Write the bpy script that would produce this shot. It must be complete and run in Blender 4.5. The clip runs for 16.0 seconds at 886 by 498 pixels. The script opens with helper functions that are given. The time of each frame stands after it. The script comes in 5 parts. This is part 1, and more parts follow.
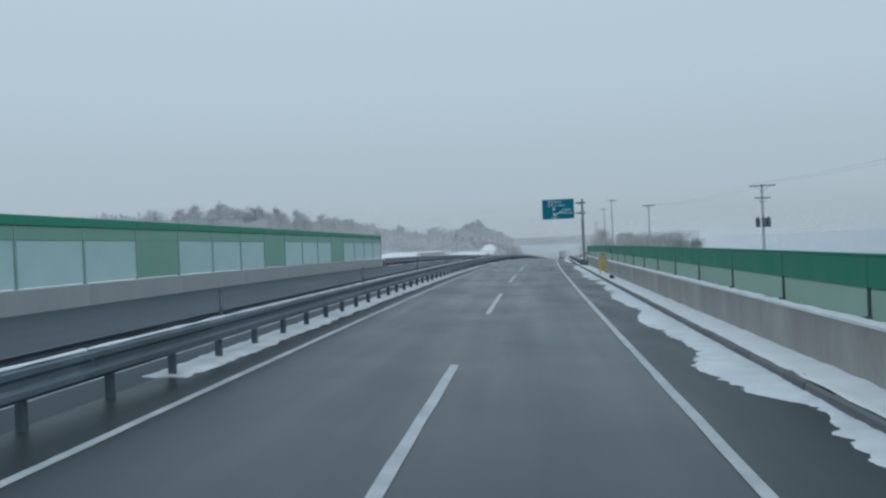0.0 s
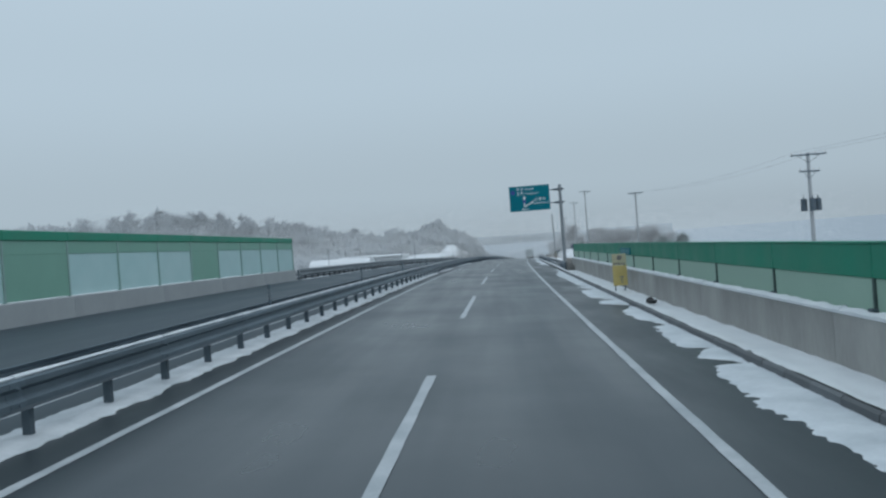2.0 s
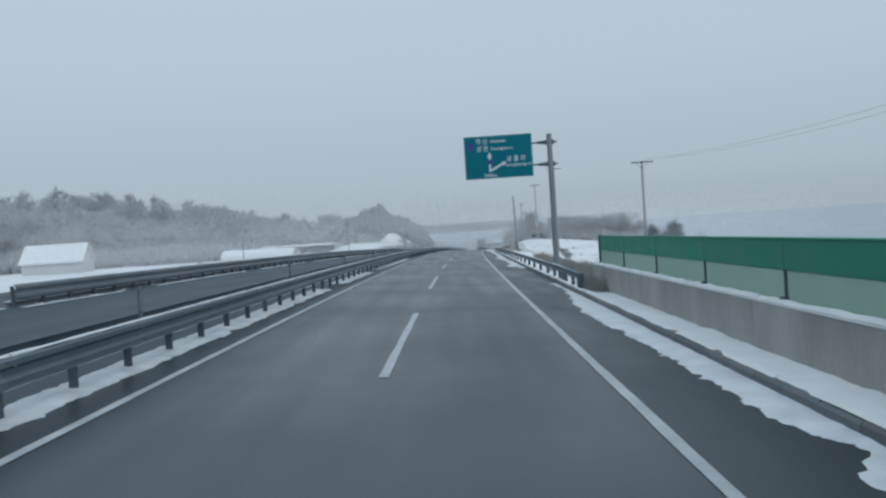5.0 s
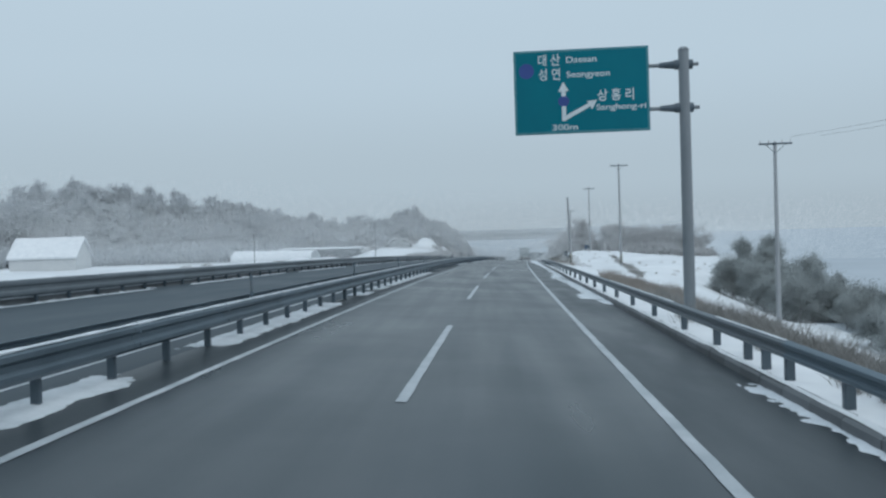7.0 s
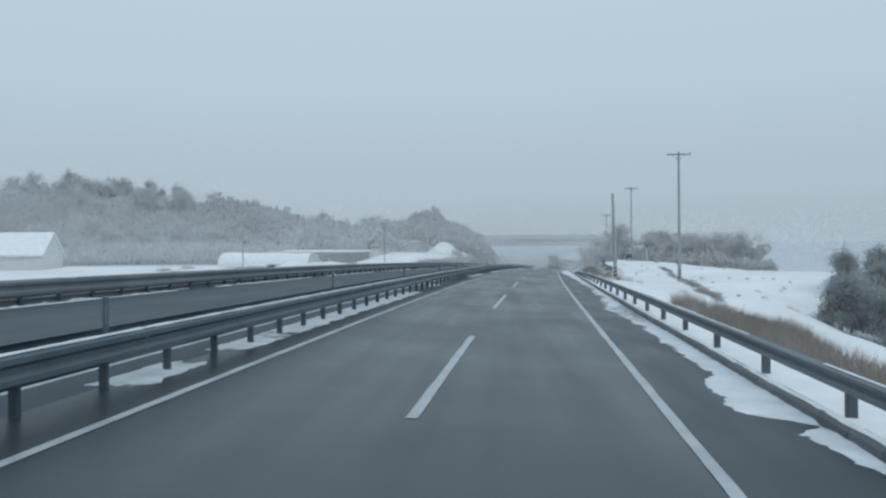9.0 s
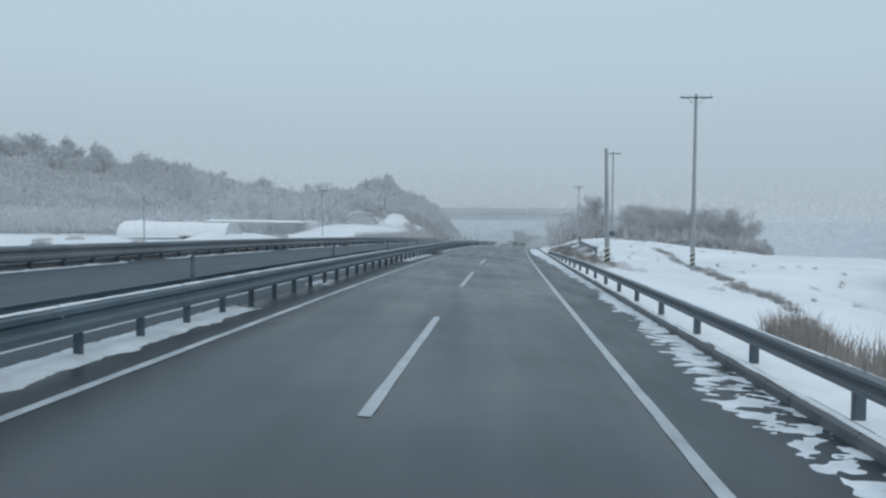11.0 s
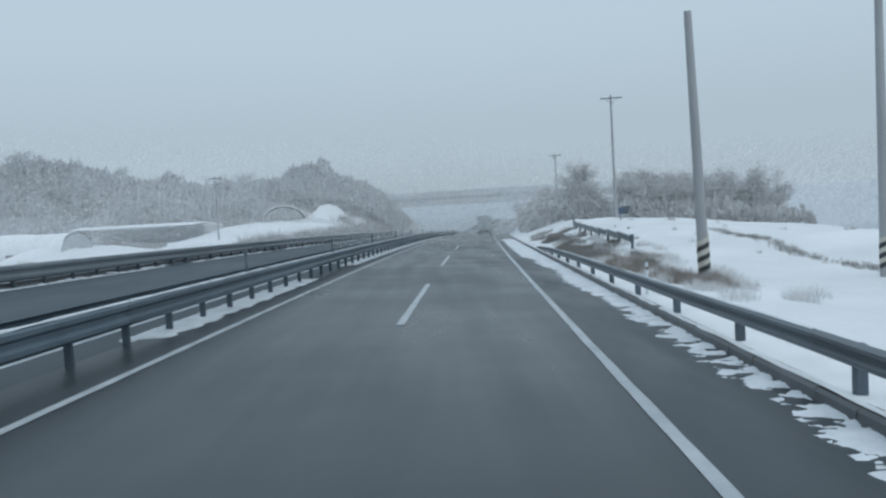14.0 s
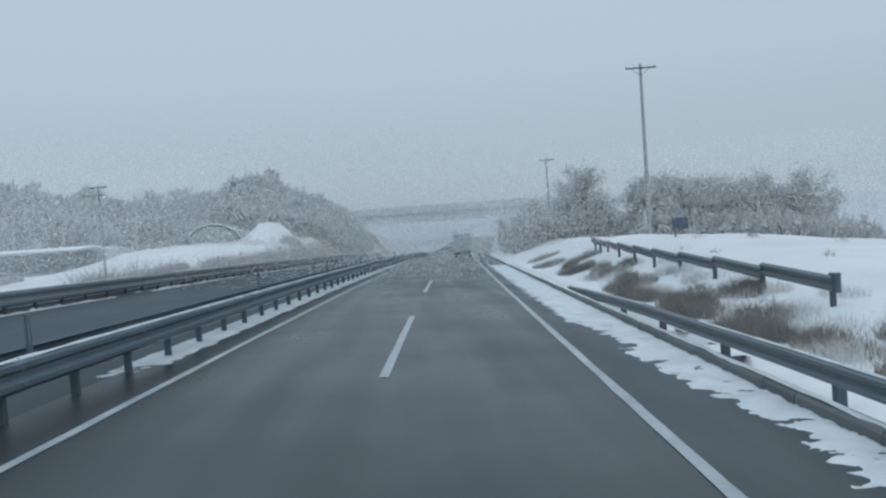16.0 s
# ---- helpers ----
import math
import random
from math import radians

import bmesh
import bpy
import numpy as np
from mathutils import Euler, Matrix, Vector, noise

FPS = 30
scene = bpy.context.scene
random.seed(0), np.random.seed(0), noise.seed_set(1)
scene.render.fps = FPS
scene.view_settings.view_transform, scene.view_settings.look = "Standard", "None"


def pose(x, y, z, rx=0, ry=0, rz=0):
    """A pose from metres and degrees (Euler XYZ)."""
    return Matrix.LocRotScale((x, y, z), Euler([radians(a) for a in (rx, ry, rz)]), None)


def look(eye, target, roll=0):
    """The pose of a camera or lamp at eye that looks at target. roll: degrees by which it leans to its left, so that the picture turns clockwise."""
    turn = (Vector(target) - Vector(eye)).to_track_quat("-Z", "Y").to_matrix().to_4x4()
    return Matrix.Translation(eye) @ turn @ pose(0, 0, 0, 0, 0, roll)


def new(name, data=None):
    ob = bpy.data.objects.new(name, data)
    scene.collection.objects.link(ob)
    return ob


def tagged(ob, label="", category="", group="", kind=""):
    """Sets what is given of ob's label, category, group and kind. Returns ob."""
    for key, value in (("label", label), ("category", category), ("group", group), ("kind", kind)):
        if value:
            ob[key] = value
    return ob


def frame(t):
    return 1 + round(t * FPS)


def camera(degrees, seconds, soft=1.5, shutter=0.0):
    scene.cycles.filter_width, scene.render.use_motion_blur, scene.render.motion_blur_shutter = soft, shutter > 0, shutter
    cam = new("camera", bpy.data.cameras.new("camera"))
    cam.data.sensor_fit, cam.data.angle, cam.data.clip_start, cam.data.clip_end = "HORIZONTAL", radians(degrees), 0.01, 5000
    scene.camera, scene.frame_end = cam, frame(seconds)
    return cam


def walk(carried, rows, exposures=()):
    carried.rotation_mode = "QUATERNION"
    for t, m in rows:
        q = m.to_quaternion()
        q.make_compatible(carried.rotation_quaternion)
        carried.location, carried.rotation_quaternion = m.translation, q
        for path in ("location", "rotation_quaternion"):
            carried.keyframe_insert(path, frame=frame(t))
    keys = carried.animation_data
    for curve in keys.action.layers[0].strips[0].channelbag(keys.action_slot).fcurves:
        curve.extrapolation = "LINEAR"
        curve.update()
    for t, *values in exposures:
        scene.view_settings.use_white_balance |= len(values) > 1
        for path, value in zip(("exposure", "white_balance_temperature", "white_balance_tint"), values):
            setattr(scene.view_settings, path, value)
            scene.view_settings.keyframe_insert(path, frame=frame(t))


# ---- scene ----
cam = camera(58.96, 16.0, soft=2.4)
PATH = [
    (0, 1.464, -4.169, 2.197, 89.668, 2.568, 6.339),
    (0.5, 1.418, 1.110, 2.162, 89.831, 2.776, 5.914),
    (1, 1.420, 6.905, 2.178, 89.661, 3.738, 5.008),
    (1.5, 1.351, 12.021, 2.147, 89.650, 3.898, 4.263),
    (2, 1.334, 16.876, 2.146, 89.617, 4.329, 3.728),
    (2.5, 1.275, 21.949, 2.165, 89.207, 5.545, 0.295),
    (3, 1.282, 27.392, 2.172, 88.723, 7.372, -2.674),
    (3.5, 1.333, 32.421, 2.113, 88.866, 7.482, -2.934),
    (4, 1.369, 37.484, 2.085, 88.315, 5.734, -2.758),
    (6.5, 2.027, 63.937, 1.890, 88.867, 2.359, 2.630),
    (7, 2.100, 69.417, 1.809, 89.096, 1.805, 2.967),
    (7.5, 2.187, 74.252, 1.725, 89.069, 0.791, 4.092),
    (8, 2.369, 79.494, 1.700, 89.139, -0.559, 6.568),
    (8.5, 2.502, 84.332, 1.678, 89.201, -0.719, 7.112),
    (9, 2.739, 89.955, 1.615, 89.489, 0.606, 4.987),
    (11.5, 3.447, 116.571, 1.222, 87.316, -0.499, 2.077),
    (12, 3.694, 121.924, 1.138, 87.397, 0.330, 2.581),
    (12.5, 3.917, 127.456, 1.088, 87.365, 0.424, 2.629),
    (13, 4.096, 133.377, 0.993, 87.075, 0.835, 2.112),
    (13.5, 4.285, 138.463, 0.863, 86.947, 1.910, 1.033),
    (14, 4.518, 144.091, 0.742, 86.614, 3.405, -0.566),
    (14.5, 4.647, 150.292, 0.666, 86.149, 3.664, -1.594),
    (15, 4.784, 155.803, 0.538, 86.087, 3.756, -2.188),
    (15.5, 4.954, 161.428, 0.451, 86.064, 3.572, -2.482),
    (16, 5.183, 167.393, 0.327, 87.825, 4.014, -2.646),
]
walk(cam, [(t, pose(x, y, z, a, b, c)) for t, x, y, z, a, b, c in PATH],
     exposures=[(0.0, -0.06), (2.5, -0.08), (4.0, -0.09), (6.5, 0.01), (14.0, 0.0), (15.0, -0.02), (16.0, -0.06)])

# ---- world, sun ----
SUN_EL, SUN_ROT = radians(38), radians(140)
world = bpy.data.worlds.new("overcast")
scene.world = world
world.use_nodes = True
wn, wl = world.node_tree.nodes, world.node_tree.links
wn.clear()
w_out = wn.new("ShaderNodeOutputWorld")
w_bg = wn.new("ShaderNodeBackground")
w_sky = wn.new("ShaderNodeTexSky")
w_sky.sky_type = "NISHITA"
w_sky.sun_disc = False
w_sky.sun_elevation, w_sky.sun_rotation = SUN_EL, SUN_ROT
w_sky.air_density, w_sky.dust_density = 1.0, 6.0
w_dim = wn.new("ShaderNodeVectorMath")
w_dim.operation = "SCALE"
w_dim.inputs["Scale"].default_value = 0.05
w_tc = wn.new("ShaderNodeTexCoord")
w_sep = wn.new("ShaderNodeSeparateXYZ")
w_ramp = wn.new("ShaderNodeValToRGB")
cr = w_ramp.color_ramp
cr.interpolation = "EASE"
cr.elements[0].position, cr.elements[0].color = 0.0, (0.39, 0.475, 0.54, 1)
cr.elements[1].position, cr.elements[1].color = 1.0, (0.88, 1.06, 1.20, 1)
for p, c in ((0.07, (0.44, 0.545, 0.625, 1)), (0.22, (0.495, 0.62, 0.72, 1)), (0.45, (0.55, 0.69, 0.81, 1))):
    e = cr.elements.new(p)
    e.color = c
w_mix = wn.new("ShaderNodeMix")
w_mix.data_type = "RGBA"
w_mix.inputs[0].default_value = 0.96
wl.new(w_tc.outputs["Generated"], w_sep.inputs[0])
wl.new(w_sep.outputs["Z"], w_ramp.inputs[0])
wl.new(w_sky.outputs[0], w_dim.inputs[0])
wl.new(w_dim.outputs[0], w_mix.inputs[6])
wl.new(w_ramp.outputs[0], w_mix.inputs[7])
wl.new(w_mix.outputs[2], w_bg.inputs["Color"])
w_bg.inputs["Strength"].default_value = 1.0
wl.new(w_bg.outputs[0], w_out.inputs[0])

sun = new("sun", bpy.data.lights.new("sun", "SUN"))
sun.data.energy, sun.data.angle, sun.data.color = 0.5, radians(40), (1.0, 0.97, 0.93)
sun.matrix_basis = look((0, 0, 60), (0 - math.sin(SUN_ROT) * 40, 0 - math.cos(SUN_ROT) * 40, 60 - 40 * math.tan(SUN_EL)))

# ---- materials ----
def material(name, c1, c2, rough=(0.6, 0.8), scale=3.0, fine=40.0, bump=0.3, dist=0.01, metal=0.0, stretch=(1, 1, 1),
             spec=0.5, coord="Object", per_object=0.0, transmit=0.0, alpha=1.0, thin=0.0):
    m = bpy.data.materials.new(name)
    m.use_nodes = True
    n, l = m.node_tree.nodes, m.node_tree.links
    b = n["Principled BSDF"]
    tc = n.new("ShaderNodeTexCoord")
    mp = n.new("ShaderNodeMapping")
    mp.inputs["Scale"].default_value = stretch
    l.new(tc.outputs[coord], mp.inputs[0])
    big, small = n.new("ShaderNodeTexNoise"), n.new("ShaderNodeTexNoise")
    big.inputs["Scale"].default_value, big.inputs["Detail"].default_value = scale, 4
    small.inputs["Scale"].default_value, small.inputs["Detail"].default_value = fine, 3
    l.new(mp.outputs[0], big.inputs[0])
    l.new(mp.outputs[0], small.inputs[0])
    add = n.new("ShaderNodeMath")
    add.operation = "MULTIPLY_ADD"
    l.new(small.outputs[0], add.inputs[0])
    add.inputs[1].default_value = 0.4
    sub = n.new("ShaderNodeMath")
    sub.operation = "MULTIPLY_ADD"
    l.new(big.outputs[0], sub.inputs[0])
    sub.inputs[1].default_value, sub.inputs[2].default_value = 1.6, -0.5
    l.new(sub.outputs[0], add.inputs[2])
    mix = n.new("ShaderNodeMix")
    mix.data_type = "RGBA"
    mix.inputs[6].default_value, mix.inputs[7].default_value = (*c1, 1), (*c2, 1)
    l.new(add.outputs[0], mix.inputs[0])
    col = mix.outputs[2]
    if per_object:
        oi = n.new("ShaderNodeObjectInfo")
        hs = n.new("ShaderNodeHueSaturation")
        mr = n.new("ShaderNodeMapRange")
        mr.inputs["To Min"].default_value, mr.inputs["To Max"].default_value = 1 - per_object, 1 + per_object
        l.new(oi.outputs["Random"], mr.inputs[0])
        l.new(mr.outputs[0], hs.inputs["Value"])
        l.new(col, hs.inputs["Color"])
        col = hs.outputs[0]
    l.new(col, b.inputs["Base Color"])
    rr = n.new("ShaderNodeMapRange")
    rr.inputs["From Min"].default_value, rr.inputs["From Max"].default_value = 0.3, 0.7
    rr.inputs["To Min"].default_value, rr.inputs["To Max"].default_value = rough
    l.new(big.outputs[0], rr.inputs[0])
    l.new(rr.outputs[0], b.inputs["Roughness"])
    b.inputs["Metallic"].default_value = metal
    b.inputs["Specular IOR Level"].default_value = spec
    b.inputs["Alpha"].default_value = alpha
    b.inputs["Transmission Weight"].default_value = transmit
    if bump:
        bp = n.new("ShaderNodeBump")
        bp.inputs["Strength"].default_value, bp.inputs["Distance"].default_value = bump, dist
        l.new(add.outputs[0], bp.inputs["Height"])
        l.new(bp.outputs[0], b.inputs["Normal"])
    if thin:
        # light passes through fine twigs and blades from behind
        tr, ms = n.new("ShaderNodeBsdfTranslucent"), n.new("ShaderNodeMixShader")
        l.new(col, tr.inputs["Color"])
        ms.inputs[0].default_value = thin
        l.new(b.outputs[0], ms.inputs[1])
        l.new(tr.outputs[0], ms.inputs[2])
        l.new(ms.outputs[0], n["Material Output"].inputs["Surface"])
    return m


ASPHALT = material("wet_asphalt", (0.018, 0.028, 0.034), (0.031, 0.043, 0.052), (0.36, 0.52), 0.5, 60, 0.3, 0.004, stretch=(1.2, 0.3, 1), spec=0.42)
ASPHALT_OLD = material("dark_rough_asphalt", (0.034, 0.051, 0.064), (0.056, 0.077, 0.092), (0.55, 0.72), 0.5, 60, 0.4, 0.005, stretch=(1.2, 0.3, 1), spec=0.3)


def wet_asphalt(m):
    """Adds broad damp blotches and long tyre-polished streaks to the gloss and tone."""
    n, l = m.node_tree.nodes, m.node_tree.links
    b = n["Principled BSDF"]
    m_spec = b.inputs["Specular IOR Level"].default_value
    tc, mp = n.new("ShaderNodeTexCoord"), n.new("ShaderNodeMapping")
    mp.inputs["Scale"].default_value = (0.55, 0.03, 1)
    l.new(tc.outputs["Object"], mp.inputs[0])
    tracks, blot = n.new("ShaderNodeTexNoise"), n.new("ShaderNodeTexNoise")
    tracks.inputs["Scale"].default_value, tracks.inputs["Detail"].default_value = 1.6, 3
    blot.inputs["Scale"].default_value, blot.inputs["Detail"].default_value = 0.22, 6
    l.new(mp.outputs[0], tracks.inputs[0])
    l.new(tc.outputs["Object"], blot.inputs[0])
    add = n.new("ShaderNodeMath")
    l.new(tracks.outputs[0], add.inputs[0])
    l.new(blot.outputs[0], add.inputs[1])
    rr = n.new("ShaderNodeMapRange")
    rr.inputs["From Min"].default_value, rr.inputs["From Max"].default_value = 0.75, 1.25
    rr.inputs["To Min"].default_value, rr.inputs["To Max"].default_value = 0.27, 0.42
    l.new(add.outputs[0], rr.inputs[0])
    l.new(rr.outputs[0], b.inputs["Roughness"])
    old = b.inputs["Base Color"].links[0].from_socket
    hs = n.new("ShaderNodeHueSaturation")
    vr = n.new("ShaderNodeMapRange")
    vr.inputs["From Min"].default_value, vr.inputs["From Max"].default_value = 0.75, 1.25
    vr.inputs["To Min"].default_value, vr.inputs["To Max"].default_value = 0.88, 1.16
    l.new(add.outputs[0], vr.inputs[0])
    sep, y_tone, mul, sp = n.new("ShaderNodeSeparateXYZ"), n.new("ShaderNodeMapRange"), n.new("ShaderNodeMath"), n.new("ShaderNodeMapRange")
    # tone and specular fall a little between y = 90 and y = 135
    l.new(tc.outputs["Object"], sep.inputs[0])
    l.new(sep.outputs["Y"], y_tone.inputs[0])
    y_tone.inputs["From Min"].default_value, y_tone.inputs["From Max"].default_value = 90, 135
    y_tone.inputs["To Min"].default_value, y_tone.inputs["To Max"].default_value = 1.03, 0.87
    mul.operation = "MULTIPLY"
    l.new(vr.outputs[0], mul.inputs[0])
    l.new(y_tone.outputs[0], mul.inputs[1])
    l.new(mul.outputs[0], hs.inputs["Value"])
    sp.inputs["To Min"].default_value, sp.inputs["To Max"].default_value = 0.0, m_spec
    l.new(y_tone.outputs[0], sp.inputs[0])
    l.new(sp.outputs[0], b.inputs["Specular IOR Level"])
    l.new(old, hs.inputs["Color"])
    l.new(hs.outputs[0], b.inputs["Base Color"])


wet_asphalt(ASPHALT)
SHOULDER_TAR = material("wet_shoulder_asphalt", (0.017, 0.026, 0.032), (0.030, 0.042, 0.050), (0.33, 0.5), 0.7, 50, 0.4, 0.005, stretch=(1.2, 0.3, 1), spec=0.40)
PAINT = material("worn_white_paint", (0.22, 0.255, 0.28), (0.49, 0.52, 0.545), (0.4, 0.6), 1.4, 24, 0.25, 0.003)
SNOW = material("snow", (0.64, 0.665, 0.695), (0.79, 0.805, 0.82), (0.7, 0.9), 1.2, 25, 0.5, 0.03)
SLUSH = material("shoulder_snow", (0.43, 0.47, 0.51), (0.70, 0.735, 0.77), (0.5, 0.85), 1.8, 18, 0.7, 0.02)
DIRTY = material("dirty_thin_snow", (0.36, 0.40, 0.43), (0.68, 0.71, 0.74), (0.5, 0.85), 1.6, 14, 0.6, 0.02)
FIELD = material("snowy_ground", (0.55, 0.575, 0.60), (0.76, 0.78, 0.805), (0.7, 0.9), 0.16, 5, 0.8, 0.10)
RAIL_STEEL = material("weathered_barrier_steel", (0.115, 0.14, 0.16), (0.21, 0.238, 0.258), (0.42, 0.65), 1.1, 14, 0.12, 0.004, metal=0.4, per_object=0.1)
STEEL = material("galvanised_steel", (0.085, 0.122, 0.15), (0.165, 0.21, 0.245), (0.38, 0.6), 1.3, 18, 0.1, 0.004, metal=0.5, per_object=0.12)
POST_STEEL = material("weathered_steel_post", (0.058, 0.082, 0.10), (0.11, 0.142, 0.17), (0.45, 0.7), 3, 30, 0.15, 0.004, metal=0.3, per_object=0.15)
# overpass concrete made pale and bluish, its haze put into the colour
PALE_CONC = material("haze_pale_concrete", (0.50, 0.54, 0.57), (0.58, 0.62, 0.65), (0.7, 0.9), 0.2, 3, 0.2, 0.01)
CONCRETE = material("grey_concrete", (0.205, 0.20, 0.19), (0.42, 0.415, 0.395), (0.7, 0.9), 0.8, 11, 0.35, 0.010, stretch=(1, 1, 0.35))
CONC_FAR = material("blue_grey_concrete", (0.25, 0.275, 0.29), (0.36, 0.385, 0.40), (0.7, 0.9), 0.6, 12, 0.3, 0.008, stretch=(1, 1, 0.4))
KERB = material("wet_kerb_concrete", (0.065, 0.073, 0.08), (0.14, 0.15, 0.158), (0.45, 0.7), 2.5, 30, 0.3, 0.006, per_object=0.2)
GREEN_DARK = material("dark_green_panel", (0.006, 0.185, 0.112), (0.012, 0.24, 0.15), (0.4, 0.6), 0.8, 12, 0.1, 0.004, per_object=0.06)
GREEN_POST = material("dark_green_grey_steel", (0.05, 0.09, 0.085), (0.10, 0.14, 0.13), (0.45, 0.7), 3, 30, 0.15, 0.004, metal=0.2, per_object=0.1)
POST_PALE = material("pale_green_grey_steel", (0.20, 0.32, 0.30), (0.28, 0.41, 0.385), (0.45, 0.7), 3, 30, 0.15, 0.004, metal=0.2, per_object=0.1)
GREEN_PALE = material("pale_green_panel", (0.28, 0.43, 0.34), (0.36, 0.51, 0.42), (0.4, 0.6), 0.8, 12, 0.1, 0.004, per_object=0.05)
GREEN_MID = material("mid_green_panel", (0.15, 0.32, 0.255), (0.19, 0.38, 0.305), (0.4, 0.6), 0.8, 12, 0.1, 0.004)
ACRYLIC = material("frosted_acrylic", (0.37, 0.58, 0.59), (0.47, 0.66, 0.67), (0.35, 0.5), 0.7, 10, 0.03, 0.004, per_object=0.05, alpha=0.8)
SIGN_TEAL = material("teal_sign_sheeting", (0.0, 0.135, 0.185), (0.0, 0.165, 0.215), (0.45, 0.6), 0.9, 14, 0.05, 0.002, spec=0.15)
SIGN_WHITE = material("white_sign_sheeting", (0.54, 0.62, 0.65), (0.66, 0.72, 0.74), (0.45, 0.6), 2, 20, 0.0, spec=0.3)
SIGN_EDGE = material("pale_teal_sheeting", (0.10, 0.27, 0.30), (0.16, 0.33, 0.36), (0.45, 0.6), 2, 20, 0.0, spec=0.2)
SIGN_BLUE = material("blue_sheeting", (0.02, 0.05, 0.22), (0.03, 0.07, 0.28), (0.4, 0.5), 2, 20, 0.0)
YELLOW = material("faded_yellow_board", (0.50, 0.385, 0.13), (0.62, 0.49, 0.20), (0.5, 0.7), 2.2, 20, 0.15, 0.004)
OLIVE = material("sun_bleached_board", (0.40, 0.375, 0.25), (0.53, 0.50, 0.35), (0.5, 0.7), 2.2, 20, 0.15, 0.004)
BEIGE = material("bleached_board", (0.44, 0.43, 0.38), (0.56, 0.55, 0.49), (0.5, 0.7), 2.2, 20, 0.15, 0.004)
# film grey raised to put haze over the greenhouse end
FILM = material("grey_plastic_film", (0.40, 0.43, 0.45), (0.50, 0.53, 0.55), (0.45, 0.65), 1.0, 12, 0.1, 0.01)
INK = material("dark_lettering", (0.02, 0.025, 0.03), (0.05, 0.055, 0.06), (0.5, 0.7), 4, 30, 0.0)
MAST = material("grey_painted_mast", (0.16, 0.185, 0.205), (0.235, 0.26, 0.28), (0.45, 0.65), 1.0, 16, 0.1, 0.004, stretch=(1, 1, 0.3))
# pole concrete paler and bluer than it is, with haze in the colour
POLE_CONC = material("spun_concrete_pole", (0.27, 0.285, 0.30), (0.39, 0.405, 0.42), (0.7, 0.9), 1.2, 25, 0.2, 0.005, stretch=(1, 1, 0.25))
RUBBER = material("black_rubber", (0.012, 0.013, 0.014), (0.03, 0.03, 0.032), (0.5, 0.8), 5, 40, 0.3, 0.01)
# red darkened and desaturated to put haze into the reflector colour
RED = material("haze_dulled_red", (0.13, 0.035, 0.035), (0.19, 0.05, 0.045), (0.4, 0.6), 4, 30, 0.0)
WIRE = material("cable", (0.22, 0.24, 0.26), (0.30, 0.32, 0.34), (0.6, 0.8), 1, 10, 0.0)
# bark of the far trees, paled to put haze into the colour
BARK_PALE = material("haze_pale_bark", (0.48, 0.495, 0.51), (0.55, 0.565, 0.58), (0.85, 0.95), 2.0, 20, 0.2, 0.02)
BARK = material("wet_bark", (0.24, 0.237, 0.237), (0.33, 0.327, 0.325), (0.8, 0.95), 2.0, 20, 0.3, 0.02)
# twigs and wood floor lightened; the distance haze is in these colours
TWIG_NEAR = material("haze_grey_twigs", (0.45, 0.45, 0.455), (0.55, 0.55, 0.555), (0.85, 0.95), 0.6, 5, 0.0, per_object=0.10, thin=0.5, spec=0.1)
TWIG_FAR = material("haze_pale_twigs", (0.52, 0.54, 0.56), (0.58, 0.60, 0.62), (0.9, 0.98), 0.05, 1, 0.0, per_object=0.05, thin=0.5, spec=0.1)
SCRUB = material("haze_pale_floor", (0.44, 0.455, 0.47), (0.56, 0.575, 0.59), (0.85, 0.95), 0.06, 0.9, 0.5, 0.2)
# far ground greyed towards the horizon sky, haze painted as colour
HAZE_FIELD = material("haze_grey_field", (0.33, 0.37, 0.41), (0.43, 0.47, 0.51), (0.85, 0.95), 0.05, 0.8, 0.5, 0.15)
# evergreen foliage lifted to a grey that includes the haze before it
PINE = material("haze_grey_evergreen", (0.33, 0.355, 0.355), (0.43, 0.455, 0.455), (0.85, 0.95), 0.8, 8, 0.0, thin=0.45, spec=0.1)
DRY = material("dry_brown_grass", (0.22, 0.195, 0.178), (0.38, 0.345, 0.315), (0.8, 0.95), 0.9, 9, 0.0, thin=0.4)
# bright flakes that make up the added haze
FLAKE = material("haze_flakes", (0.93, 0.935, 0.94), (0.95, 0.955, 0.96), (0.9, 0.95), 0.05, 0.5, 0.0, thin=0.5, spec=0.0)
FROST_GRASS = material("frosted_grass", (0.58, 0.585, 0.59), (0.78, 0.785, 0.79), (0.8, 0.95), 1.2, 9, 0.0, thin=0.4)
DRY_DARK = material("dead_dark_brush", (0.20, 0.197, 0.19), (0.36, 0.35, 0.335), (0.8, 0.95), 0.9, 9, 0.0, thin=0.4)
# plaster lightened so the far house wall carries haze in its colour
PLASTER = material("pale_plaster", (0.52, 0.54, 0.55), (0.62, 0.63, 0.63), (0.7, 0.9), 0.7, 12, 0.2, 0.006)
GLASS_DARK = material("dark_window", (0.03, 0.04, 0.05), (0.05, 0.06, 0.07), (0.1, 0.2), 1, 8, 0.0)
# lorry body lightened close to the haze colour
LORRY = material("haze_grey_lorry", (0.30, 0.35, 0.37), (0.38, 0.43, 0.45), (0.4, 0.6), 1, 10, 0.05, 0.004)

# ---- mesh helpers ----
SLOPE = math.tan(radians(2.57))


def zr(x):
    """Height of the carriageway's sloping surface."""
    return -SLOPE * x


